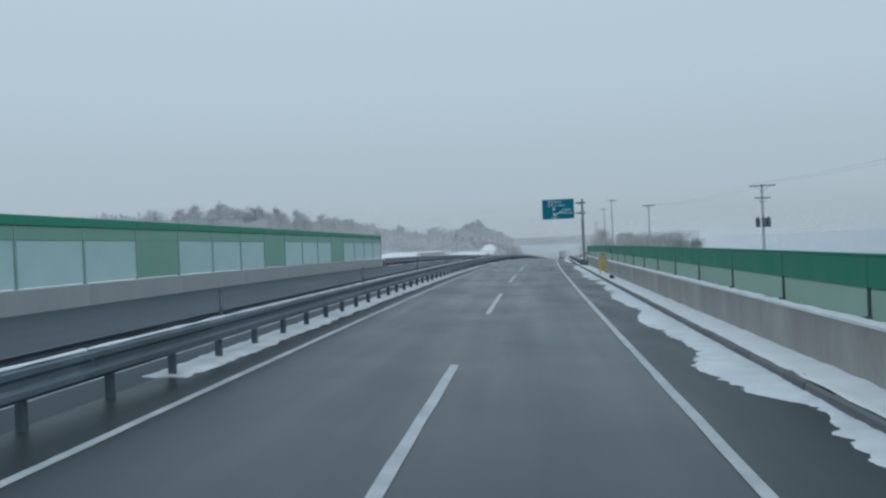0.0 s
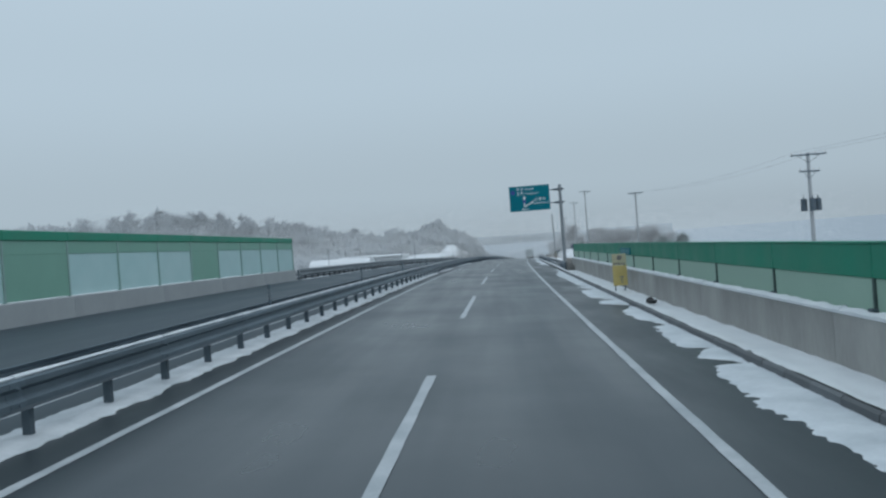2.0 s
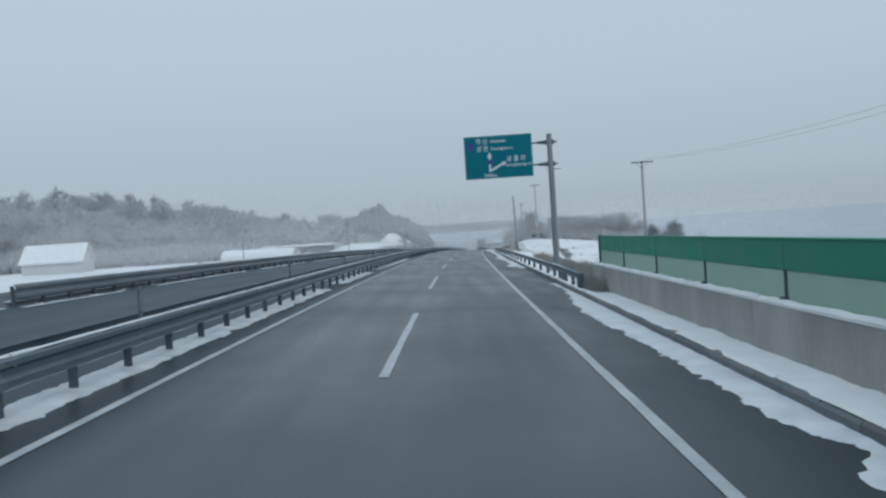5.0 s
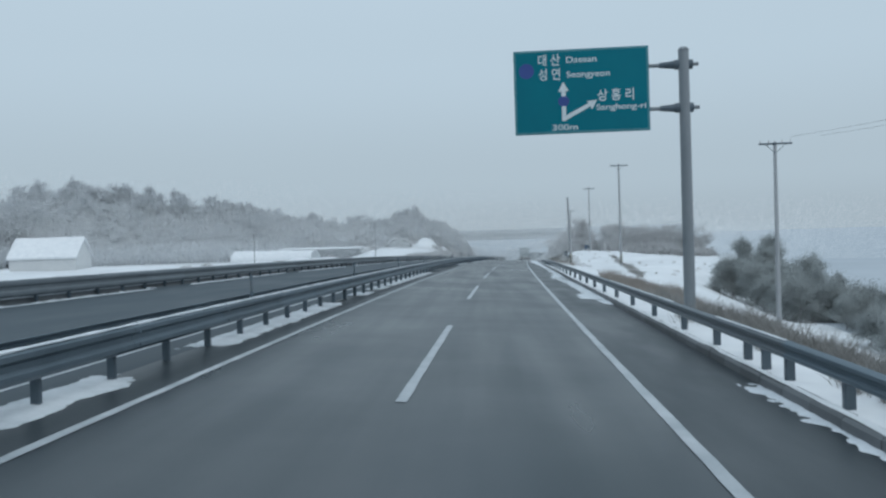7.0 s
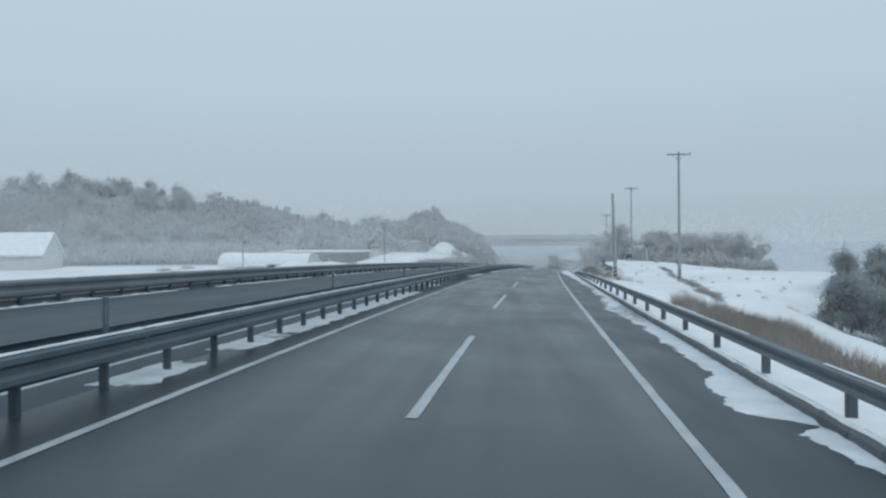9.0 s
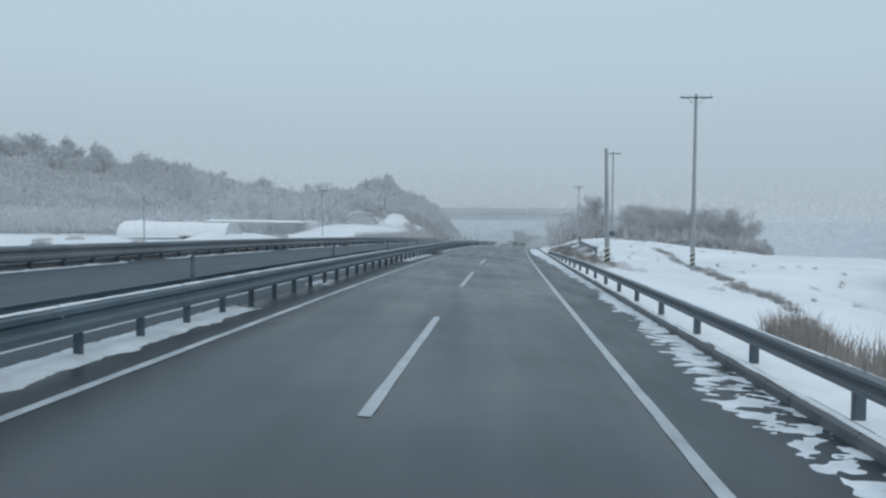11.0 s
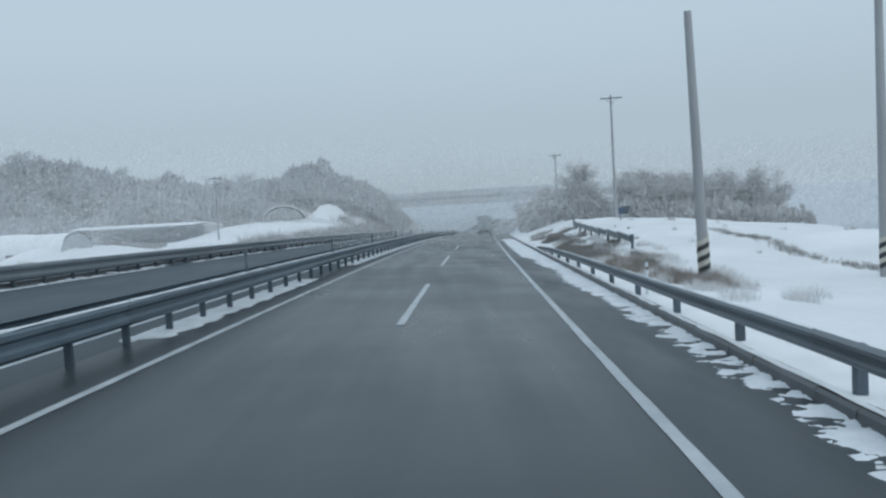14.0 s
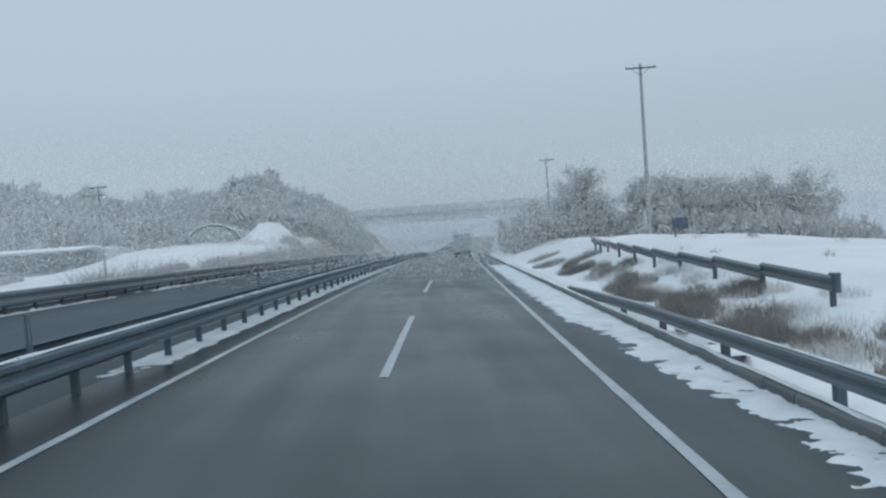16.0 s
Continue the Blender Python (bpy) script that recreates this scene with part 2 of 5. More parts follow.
def mesh_of(name, verts, faces, mat, smooth=False):
    me = bpy.data.meshes.new(name)
    me.from_pydata([tuple(v) for v in verts], [], faces)
    me.materials.append(mat)
    if smooth:
        me.polygons.foreach_set("use_smooth", [True] * len(me.polygons))
    me.update()
    return me


def from_bm(name, bm, mat, smooth=False):
    me = bpy.data.meshes.new(name)
    bm.to_mesh(me)
    bm.free()
    me.materials.append(mat)
    if smooth:
        me.polygons.foreach_set("use_smooth", [True] * len(me.polygons))
    return me


def place(name, me, m=None, parent=None, label=""):
    ob = new(name, me)
    if parent is not None:
        ob.parent = parent
    if m is not None:
        ob.matrix_basis = m
    if label:
        ob["label"] = label
    return ob


def empty(name, m, label, category, group="", kind=""):
    ob = new(name)
    ob.empty_display_size = 0.2
    ob.matrix_basis = m
    return tagged(ob, label, category, group, kind)


def add_box(bm, x0, x1, y0, y1, z0, z1, bevel=0.0):
    vs = [bm.verts.new(p) for p in ((x0, y0, z0), (x1, y0, z0), (x1, y1, z0), (x0, y1, z0),
                                    (x0, y0, z1), (x1, y0, z1), (x1, y1, z1), (x0, y1, z1))]
    fs = [bm.faces.new([vs[i] for i in f]) for f in ((0, 3, 2, 1), (4, 5, 6, 7), (0, 1, 5, 4), (1, 2, 6, 5), (2, 3, 7, 6), (3, 0, 4, 7))]
    if bevel:
        bmesh.ops.bevel(bm, geom=list({e for f in fs for e in f.edges}), offset=bevel, segments=1, affect="EDGES")
    return bm


def box_mesh(name, x0, x1, y0, y1, z0, z1, mat, bevel=0.0):
    return from_bm(name, add_box(bmesh.new(), x0, x1, y0, y1, z0, z1, bevel), mat)


def add_tube(bm, p0, p1, r0, r1, seg=10, caps=True):
    p0, p1 = Vector(p0), Vector(p1)
    q = (p1 - p0).to_track_quat("Z", "Y").to_matrix()
    rings = []
    for p, r in ((p0, r0), (p1, r1)):
        rings.append([bm.verts.new(p + q @ Vector((r * math.cos(2 * math.pi * k / seg), r * math.sin(2 * math.pi * k / seg), 0))) for k in range(seg)])
    for k in range(seg):
        bm.faces.new((rings[0][k], rings[0][(k + 1) % seg], rings[1][(k + 1) % seg], rings[1][k]))
    if caps:
        bm.faces.new(rings[0][::-1])
        bm.faces.new(rings[1])
    return bm


def tube_mesh(name, p0, p1, r0, r1, mat, seg=12):
    return from_bm(name, add_tube(bmesh.new(), p0, p1, r0, r1, seg), mat)


def profile_mesh(name, prof, y0, y1, mat, ny=1, wob=0.0, seed=0):
    """A closed outline in x and z, drawn out along y."""
    rnd = random.Random(seed)
    n, verts, faces = len(prof), [], []
    for j in range(ny + 1):
        y = y0 + (y1 - y0) * j / ny
        s = 1 + (rnd.uniform(-wob, wob) if wob else 0)
        for x, z in prof:
            verts.append((x, y, prof[0][1] + (z - prof[0][1]) * s))
    for j in range(ny):
        for k in range(n):
            a, b = j * n + k, j * n + (k + 1) % n
            faces.append((a, b, b + n, a + n))
    faces.append(tuple(range(n))[::-1])
    faces.append(tuple(range(ny * n, ny * n + n)))
    me = mesh_of(name, verts, faces, mat)
    bm = bmesh.new()
    bm.from_mesh(me)
    bmesh.ops.recalc_face_normals(bm, faces=bm.faces)
    bm.to_mesh(me)
    bm.free()
    return me


def text_mesh(body, size, mat, width=None):
    cu = bpy.data.curves.new("legend", "FONT")
    cu.body, cu.size, cu.extrude = body, size, 0.002
    cu.offset = size * 0.012
    tmp = new("legend_tmp", cu)
    me = bpy.data.meshes.new_from_object(tmp.evaluated_get(bpy.context.evaluated_depsgraph_get()))
    bpy.data.objects.remove(tmp)
    bpy.data.curves.remove(cu)
    me.materials.clear()
    me.materials.append(mat)
    if width and len(me.vertices):
        xs = [v.co.x for v in me.vertices]
        k = width / max(1e-3, max(xs) - min(xs))
        x0 = min(xs)
        for v in me.vertices:
            v.co.x = (v.co.x - x0) * k
    return me


def lerp_table(tab, y):
    if y <= tab[0][0]:
        return tab[0][1]
    for (a, u), (b, w) in zip(tab, tab[1:]):
        if y <= b:
            s = (y - a) / (b - a)
            s = s * s * (3 - 2 * s)
            return u + (w - u) * s
    return tab[-1][1]


def smooth01(a, b, x):
    s = min(1.0, max(0.0, (x - a) / (b - a)))
    return s * s * (3 - 2 * s)


# ---- ground: one snowy sheet to the horizon ----
FIELD_RIGHT = [(-50, -4.0), (70, -4.0), (116, -3.3), (135, -2.3), (150, -1.1), (172, -0.65), (186, 0.25), (205, 1.15), (216, 1.55), (232, 1.4), (260, 1.6), (330, 3.0), (420, 5.5)]
FIELD_LEFT = [(60, -1.5), (110, -0.8), (200, 0.0), (222, 0.9), (245, 1.6), (262, 2.4), (272, 2.9), (330, 4.0), (420, 6.0)]
RIDGE = [(-260, 18), (-170, 16.5), (-120, 14.5), (-95, 11), (-65, 6.6), (-50, 4.7), (-43, 6), (-34, 9.2), (-26, 5.2), (-20, 3.0), (-17, 1.2), (-15.4, 0.0)]
RISE = [(222, 0.0), (238, 0.3), (250, 1.6), (262, 1.2), (278, 0.6), (290, 0.0)]


def ground_z(x, y):
    edge_r, edge_l = zr(6.4) - 0.02, zr(-14.9) - 0.12
    if -15.2 <= x <= 6.25:
        return zr(x) - 0.3
    if x > 6.25:
        s = smooth01(6.6, 14.5, x)
        z = edge_r * (1 - s) + lerp_table(FIELD_RIGHT, y) * s
        z -= 6.0 * smooth01(32, 60, x) * smooth01(250, 222, y) + 2.0 * smooth01(40, 80, x) * smooth01(222, 250, y) + 2.6 * smooth01(17, 25, x) * smooth01(168, 150, y)
        z -= 0.1 * min(40.0, max(0.0, x - 15)) * smooth01(180, 205, y)
        z += 0.2 * math.exp(-((x - 9.9) / 1.3) ** 2) * smooth01(180, 184, y) * smooth01(232, 226, y)
        z += (0.25 * noise.noise(Vector((x * 0.12, y * 0.12, 3))) + 0.06 * noise.noise(Vector((x * 0.7, y * 0.7, 1)))) * smooth01(6.6, 9, x)
    else:
        s = smooth01(-15.2, -20, x)
        z = edge_l * (1 - s) + lerp_table(FIELD_LEFT, y) * s
        z += (0.35 * noise.noise(Vector((x * 0.08, y * 0.08, 5))) + 0.08 * noise.noise(Vector((x * 0.5, y * 0.5, 2)))) * s
        z += math.exp(-((x + 27) / 9.0) ** 4) * lerp_table(RISE, y) * s
        z += 2.3 * math.exp(-(((x + 23.2) / 2.4) ** 2 + ((y - 271) / 5.5) ** 2) ** 2) + 0.25 * noise.noise(Vector((x * 0.6, y * 0.4, 33))) * smooth01(-40, -30, x) * smooth01(240, 250, y)
        z += 1.3 * math.exp(-(((x + 39.9) / 1.7) ** 2 + ((y - 220.5) / 2.2) ** 2)) + 0.8 * math.exp(-(((x + 35.7) / 3) ** 2 + ((y - 223) / 3) ** 2))
        z += lerp_table(RIDGE, x) * math.exp(-((y - 308) / (24 if y < 308 else 70)) ** 2)
    return z


def axis(parts):
    out = []
    for a, b, step in parts:
        out += list(np.arange(a, b, step))
    return out + [parts[-1][1]]


gx = axis([(-2600, -400, 220), (-400, -200, 25), (-200, -40, 4), (-40, -15.2, 1.2), (-15.2, -15.0, 0.2), (-15.0, 6.2, 5.3), (6.2, 6.7, 0.25), (6.7, 20, 0.8), (20, 70, 1.6), (70, 180, 10), (180, 400, 44), (400, 2600, 220)])
gy = axis([(-600, -60, 60), (-60, 60, 10), (60, 290, 1.6), (290, 460, 5), (460, 800, 34), (800, 3200, 240)])
gv = [(x, y, ground_z(x, y)) for y in gy for x in gx]
nx = len(gx)
gf = [(j * nx + i, j * nx + i + 1, (j + 1) * nx + i + 1, (j + 1) * nx + i) for j in range(len(gy) - 1) for i in range(nx - 1)]
gm = mesh_of("ground", gv, gf, FIELD, True)
# second and third slots hold haze in their colour: wood floor, far fields
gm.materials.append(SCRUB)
gm.materials.append(HAZE_FIELD)
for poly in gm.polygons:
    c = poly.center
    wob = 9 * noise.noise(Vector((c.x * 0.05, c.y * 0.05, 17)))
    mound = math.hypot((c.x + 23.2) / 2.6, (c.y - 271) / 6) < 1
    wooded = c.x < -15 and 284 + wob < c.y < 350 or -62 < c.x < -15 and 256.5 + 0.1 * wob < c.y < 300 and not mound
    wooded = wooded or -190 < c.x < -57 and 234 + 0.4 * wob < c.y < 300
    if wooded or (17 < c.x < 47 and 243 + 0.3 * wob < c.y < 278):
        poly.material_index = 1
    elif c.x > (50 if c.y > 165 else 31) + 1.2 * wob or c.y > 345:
        poly.material_index = 2
ground = tagged(place("ground", gm), "snow-covered fields and banks beside the road", "ground", kind="structure")

# ---- carriageway ----
ROAD_L, ROAD_R, Y0, Y1 = -14.9, 5.42, -60, 640
ry = list(np.arange(Y0, Y1 + 1, 10))


def lane_sheet(name, xa, xb, mat, label):
    rx = list(np.linspace(xa, xb, 8))
    rv = [(x, y, zr(x)) for y in ry for x in rx]
    rf = [(j * 8 + i, j * 8 + i + 1, (j + 1) * 8 + i + 1, (j + 1) * 8 + i) for j in range(len(ry) - 1) for i in range(7)]
    return tagged(place(name, mesh_of(name, rv, rf, mat)), label, "road", kind="structure")


road = lane_sheet("road", -4.75, ROAD_R, ASPHALT, "wet dark grey asphalt carriageway")
road_o = lane_sheet("opposite_road", ROAD_L, -4.75, ASPHALT_OLD, "dark rough asphalt of the opposite carriageway")


def shoulder_sheet(xa, xb, label):
    """Hard shoulder laid 3 mm over the carriageway, with an uneven joint towards the lane."""
    n, v, f = 480, [], []
    for j in range(n + 1):
        y = -50 + 500 * j / n
        w = 0.02 * noise.noise(Vector((xa, y * 0.3, 44)))
        a, b = (xa + w, xb) if xa > 0 else (xa, xb + w)
        v += [(a, y, zr(a) + 0.003), (b, y, zr(b) + 0.003)]
        if j:
            f.append((2 * j - 2, 2 * j - 1, 2 * j + 1, 2 * j))
    place("shoulder", mesh_of("shoulder", v, f, SHOULDER_TAR), None, road, label)


shoulder_sheet(3.47, 5.41, "darker wet hard shoulder")
shoulder_sheet(-4.74, -3.50, "darker wet strip beside the median")


def stripe(xc, w, y0, y1, seed):
    """Painted stripe 7 mm above the asphalt with worn, uneven edges."""
    rnd = random.Random(seed)
    n = max(2, int((y1 - y0) / 0.7))
    v, f = [], []
    for j in range(n + 1):
        y = y0 + (y1 - y0) * j / n
        a, b = xc - w / 2 + rnd.uniform(-0.008, 0.008), xc + w / 2 + rnd.uniform(-0.008, 0.008)
        v += [(a, y, zr(a) + 0.007), (b, y, zr(b) + 0.007)]
        if j:
            f.append((2 * j - 2, 2 * j - 1, 2 * j + 1, 2 * j))
    return v, f


for xc, w, nm in ((-3.5, 0.145, "edge_line"), (3.46, 0.16, "edge_line"), (-5.7, 0.15, "edge_line")):
    v, f = stripe(xc, w, -50, 600, int(abs(xc) * 10))
    place(nm, mesh_of(nm, v, f, PAINT), None, road if xc > -4 else road_o, "white painted edge line")
dash = mesh_of("lane_dash", *stripe(0, 0.16, 0, 10, 5), PAINT)
dash_b = mesh_of("lane_dash", *stripe(0, 0.16, 0, 10, 9), PAINT)
for k in range(-2, 26):
    place("lane_dash", dash if k % 2 else dash_b, pose(0, 20 * k, 0), road)

# ---- kerb on the near side ----
kerb = empty("kerb", pose(0, 0, 0), "wet grey concrete kerb along the shoulder", "kerb", kind="structure")
kprof = [(5.40, zr(5.4) - 0.2), (5.62, zr(5.4) - 0.2), (5.62, zr(5.4) + 0.17), (5.46, zr(5.4) + 0.17), (5.42, zr(5.4) + 0.13)]
kmesh = [profile_mesh("kerb_stone", kprof, 0.008, 0.992, KERB)]
for k in range(300):
    place("kerb_stone", kmesh[0], pose(0.004 * math.sin(k * 1.7), -6 + k, 0.004 * math.sin(k * 2.3)), kerb)
klong = profile_mesh("kerb_run", kprof, 294, 600, KERB)
place("kerb_run", klong, None, kerb)


def snow_sheet(name, x0, x1, y0, y1, dx, dy, height, mat, label, parent=None):
    """A sheet of lying snow: it stands where height(x, y) is above zero, in metres over the carriageway's plane."""
    xs, ys = np.arange(x0, x1 + dx / 2, dx), np.arange(y0, y1 + dy / 2, dy)
    n, v, idx, f = len(xs), [], {}, []
    hh = [[height(x, y) for x in xs] for y in ys]

    def vert(i, j):
        if (i, j) not in idx:
            idx[(i, j)] = len(v)
            v.append((xs[i], ys[j], zr(xs[i]) + max(-0.03, hh[j][i])))
        return idx[(i, j)]
    for j in range(len(ys) - 1):
        for i in range(n - 1):
            if max(hh[j][i], hh[j][i + 1], hh[j + 1][i], hh[j + 1][i + 1]) > 0:
                f.append((vert(i, j), vert(i + 1, j), vert(i + 1, j + 1), vert(i, j + 1)))
    return tagged(place(name, mesh_of(name, v, f, mat, True), None, parent), label, "snow", kind="stuff")


# where the shoulder snow begins, along the road
SHOULDER = [(-10, 5.0), (4.8, 4.85), (6.9, 5.2), (8.1, 4.5), (10.2, 4.25), (12.4, 4.7), (15, 4.65), (18.5, 4.35), (22.6, 4.85), (24, 4.65), (28, 4.5),
            (29.3, 4.6), (30.4, 4.7), (30.6, 5.3), (30.9, 5.2), (31.4, 4.77), (32.4, 4.95), (32.6, 5.35), (32.8, 4.72), (34.6, 4.75), (36.5, 4.94), (37.2, 5.3), (37.5, 5.1), (39, 4.82), (41, 4.77),
            (42, 5.1), (43.2, 5.35), (44.4, 4.5), (45.3, 4.57), (45.9, 5.3), (46.5, 4.75), (46.85, 5.3), (47.2, 4.54), (48.3, 4.5), (49.6, 4.49), (51.7, 4.57), (52.2, 5.25), (54, 4.9), (54.6, 4.63),
            (55.6, 5.2), (56.2, 4.84), (61, 4.81), (69.4, 4.64), (79, 5.25), (84, 5.0), (95, 5.0), (99.3, 5.1), (100.2, 4.95), (100.9, 5.35), (101.4, 4.65), (102, 4.42), (104, 4.52), (105.6, 4.97),
            (109.5, 4.84), (112, 4.9), (124, 4.5), (128, 4.65), (132, 4.95), (137, 4.75), (141.5, 5.1), (147, 4.95), (151, 4.8),
            (158, 4.85), (163, 4.85), (168, 4.6), (172, 4.5), (176, 4.75), (180, 4.4), (184.4, 4.5), (188, 4.1), (200, 4.0), (300, 4.2)]


def shoulder_h(x, y):
    edge = lerp_table(SHOULDER, y) + (0.10 + 0.12 * smooth01(90, 120, y)) * noise.noise(Vector((x * 1.5, y * 0.9, 7))) + (0.07 + 0.09 * smooth01(90, 120, y)) * noise.noise(Vector((x * 2, y * 3.2, 9)))
    streak = 0.7 * noise.noise(Vector((x * 1.7 + y * 0.5, y * 2.9 - x * 0.9, 21))) + 0.6 * noise.noise(Vector((x * 2.6, y * 8.5 + x * 4.0, 25)))
    bare = lerp_table([(70, 0.35), (80.5, 0.22), (84, -0.3), (97, -0.3), (100, 0.35), (112, 0.3), (117, 0.05), (123, 0.1), (128, 0.35)], y)
    d = min(x - edge, bare) + 0.12 * noise.noise(Vector((x * 4, y * 4, 2))) + 0.07 * noise.noise(Vector((x * 9, y * 9, 6)))
    streaky = smooth01(116, 130, y) * (1 - 0.5 * smooth01(160, 170, y))
    d -= streaky * max(0.0, 0.10 - streak) * 1.3
    return d * 0.11


snow_sheet("shoulder_snow", 3.8, 5.46, -8, 232, 0.08, 0.07, shoulder_h, SLUSH, "patchy wet snow drifted against the kerb")


# how far the verge and its barrier sink towards the slip road
SINK = [(150, 0.0), (165, -0.09), (175, -0.13), (185, -0.2), (191, -0.3), (198, -0.5)]


def verge_h(x, y):
    base = zr(5.4) + 0.17 - zr(x)
    h = base + (0.65 * lerp_table(SINK, y) - 0.03 - 0.085 * smooth01(70, 80, y)) * smooth01(5.6, 5.76, x) + 0.02 + 0.04 * noise.noise(Vector((x * 1.6, y * 0.8, 3))) + 0.03 * noise.noise(Vector((x * 4, y * 3, 8)))
    if x < 5.66:
        h = base + 0.014 + 0.022 * noise.noise(Vector((x * 3, y * 1.3, 5))) - (0.05 * max(0.0, noise.noise(Vector((1, y * 0.7, 15)))) if x < 5.5 else 0.0)
    return h


snow_sheet("verge_snow", 5.475, 6.795, -10, 300, 0.11, 0.35, verge_h, SNOW, "lumpy snow strip behind the kerb")

MEDIAN = [(-10, -3), (7.2, -1.2), (8.6, 0.3), (60, 0.3), (80, 0.25), (82.6, -0.15), (84.5, -0.1), (86.5, 0.3), (96, 0.3), (98, -0.25), (100.5, -0.2), (101.7, 0.12), (103, 0.08), (104.5, -0.15),
          (106.5, 0.1), (109, -0.02), (112, 0.22), (127, 0.3), (131, -0.1), (136, -0.12), (138, 0.04), (141, -0.12), (157, -0.25), (160, 0.25), (172, 0.3), (174, -0.1),
          (180, -0.1), (184, 0.15), (188, 0.28), (300, 0.3)]


def median_h(x, y):
    k = lerp_table(MEDIAN, y) + 0.13 * noise.noise(Vector((x * 0.5, y * 0.35, 12)))
    d = min(-4.2 - x + 0.16 * noise.noise(Vector((0, y * 1.1, 1))) + 0.06 * noise.noise(Vector((0, y * 4, 1))), x + 5.05, 0.4)
    d = min(d, k) + 0.10 * noise.noise(Vector((x * 4, y * 4, 4))) + 0.05 * noise.noise(Vector((x * 9, y * 9, 4)))
    return d * 0.12


snow_sheet("median_snow", -5.5, -3.7, -8, 262, 0.1, 0.16, median_h, DIRTY, "dirty snow lying under the median guardrail")


EARTH = material("dark_wet_earth", (0.05, 0.06, 0.068), (0.13, 0.145, 0.155), (0.6, 0.85), 1.4, 14, 0.7, 0.05)


def outer_h(x, y):
    d = min(-14.35 - x + 0.1 * noise.noise(Vector((0, y * 0.6, 31))), 0.75)
    return d * 0.58 + 0.04 * noise.noise(Vector((x * 2, y * 1.2, 14)))


snow_sheet("outer_verge", -15.6, -14.1, 73.8, 300, 0.25, 0.6, outer_h, EARTH, "dark wet earth bank behind the far crash barrier")


def outer_snow_h(x, y):
    return outer_h(x, y) + 0.05 * noise.noise(Vector((x * 1.5, y * 0.5, 71))) + 0.04 * noise.noise(Vector((x * 4, y * 3, 72))) - 0.03


snow_sheet("outer_verge_snow", -15.6, -14.1, 73.8, 300, 0.2, 0.45, outer_snow_h, SLUSH, "thin patches of snow on the far earth bank")

# ---- guardrails ----
BEAM = [(0.0, 0.0), (0.025, 0.015), (0.08, 0.06), (0.08, 0.13), (0.02, 0.18), (0.02, 0.25), (0.08, 0.30), (0.08, 0.37), (0.025, 0.415), (0.0, 0.43),
        (-0.008, 0.425), (0.012, 0.405), (0.066, 0.365), (0.066, 0.305), (0.008, 0.255), (0.008, 0.175), (0.066, 0.125), (0.066, 0.065), (0.012, 0.025), (-0.008, 0.006)]
CAPP = [(-0.012, 0.426), (0.05, 0.408), (0.055, 0.420), (0.04, 0.434), (0.0, 0.441), (-0.012, 0.437)]
beam_r = profile_mesh("beam", BEAM, 0.0, 4.03, STEEL)
beam_l = profile_mesh("beam", [(-x, z) for x, z in BEAM], 0.0, 4.03, STEEL)
caps_r = [profile_mesh("snow_cap", CAPP, 0.02, 3.98, SLUSH, 10, 0.5, s) for s in range(3)]
caps_l = [profile_mesh("snow_cap", [(-x, z) for x, z in CAPP], 0.02, 3.98, SLUSH, 10, 0.5, s + 5) for s in range(3)]


def post_mesh(h, w=0.06, d=0.075):
    bm = add_box(bmesh.new(), -d, d, -w, w, -0.3, h, 0.012)
    return from_bm("post", bm, POST_STEEL)


post_med = post_mesh(0.74, 0.045, 0.062)
block_med = box_mesh("spacer", -0.22, 0.22, -0.04, 0.04, 0.50, 0.70, POST_STEEL, 0.01)
bolt = tube_mesh("bolt", (0, 0, 0), (0.02, 0, 0), 0.022, 0.018, STEEL, 8)

rail = empty("median_guardrail", pose(-4.62, 0, zr(-4.62)), "double-sided grey steel crash barrier with snow on top", "guardrail")
for k in range(-4, 77):
    y = 4.0 * k + 1.5
    for s, bmh, cps in ((1, beam_r, caps_r), (-1, beam_l, caps_l)):
        place("beam", bmh, pose(0.22 * s, y, 0.40 if s > 0 else 0.435), rail)
        if s > 0:
            place("snow_cap", cps[k % 3], pose(0.22 * s, y, 0.40), rail, "thin strip of settled snow")
splice = profile_mesh("splice_plate", [(x + 0.0045, z) for x, z in BEAM[1:9]] + [(x + 0.001, z) for x, z in BEAM[8:0:-1]], 0.0, 0.30, STEEL)
for k in range(-2, 60):
    sp = place("splice_plate", splice, pose(0.22, 4.0 * k + 1.36, 0.40), rail)
    for dz in (0.12, 0.31):
        place("bolt", bolt, pose(0.3045, 0.15 + 4.0 * k + 1.36, 0.40 + dz - 0.025), rail)
for k in range(-6, 152):
    p = place("post", post_med, pose(0, 1.966 * k + 0.564, 0), rail)
    place("spacer", block_med, None, p)

stick_m = tube_mesh("stem", (0, 0, 0), (0, 0, 0.60), 0.045, 0.04, STEEL, 12)
strip_m = box_mesh("strip", -0.010, 0.010, -0.056, -0.043, 0.2, 0.48, MAST, 0.003)
for k in range(-7, 12):
    d = empty("delineator", pose(-4.62, 100.9 + 12.9 * k, zr(-4.62) + 0.74), "slim grey marker post with pale strips on the crash barrier", "delineator", "median delineators")
    place("stem", stick_m, None, d)
    for q in (-25, 35):
        place("strip", strip_m, pose(0, 0, 0, 0, 0, q), d, "pale reflective strip")

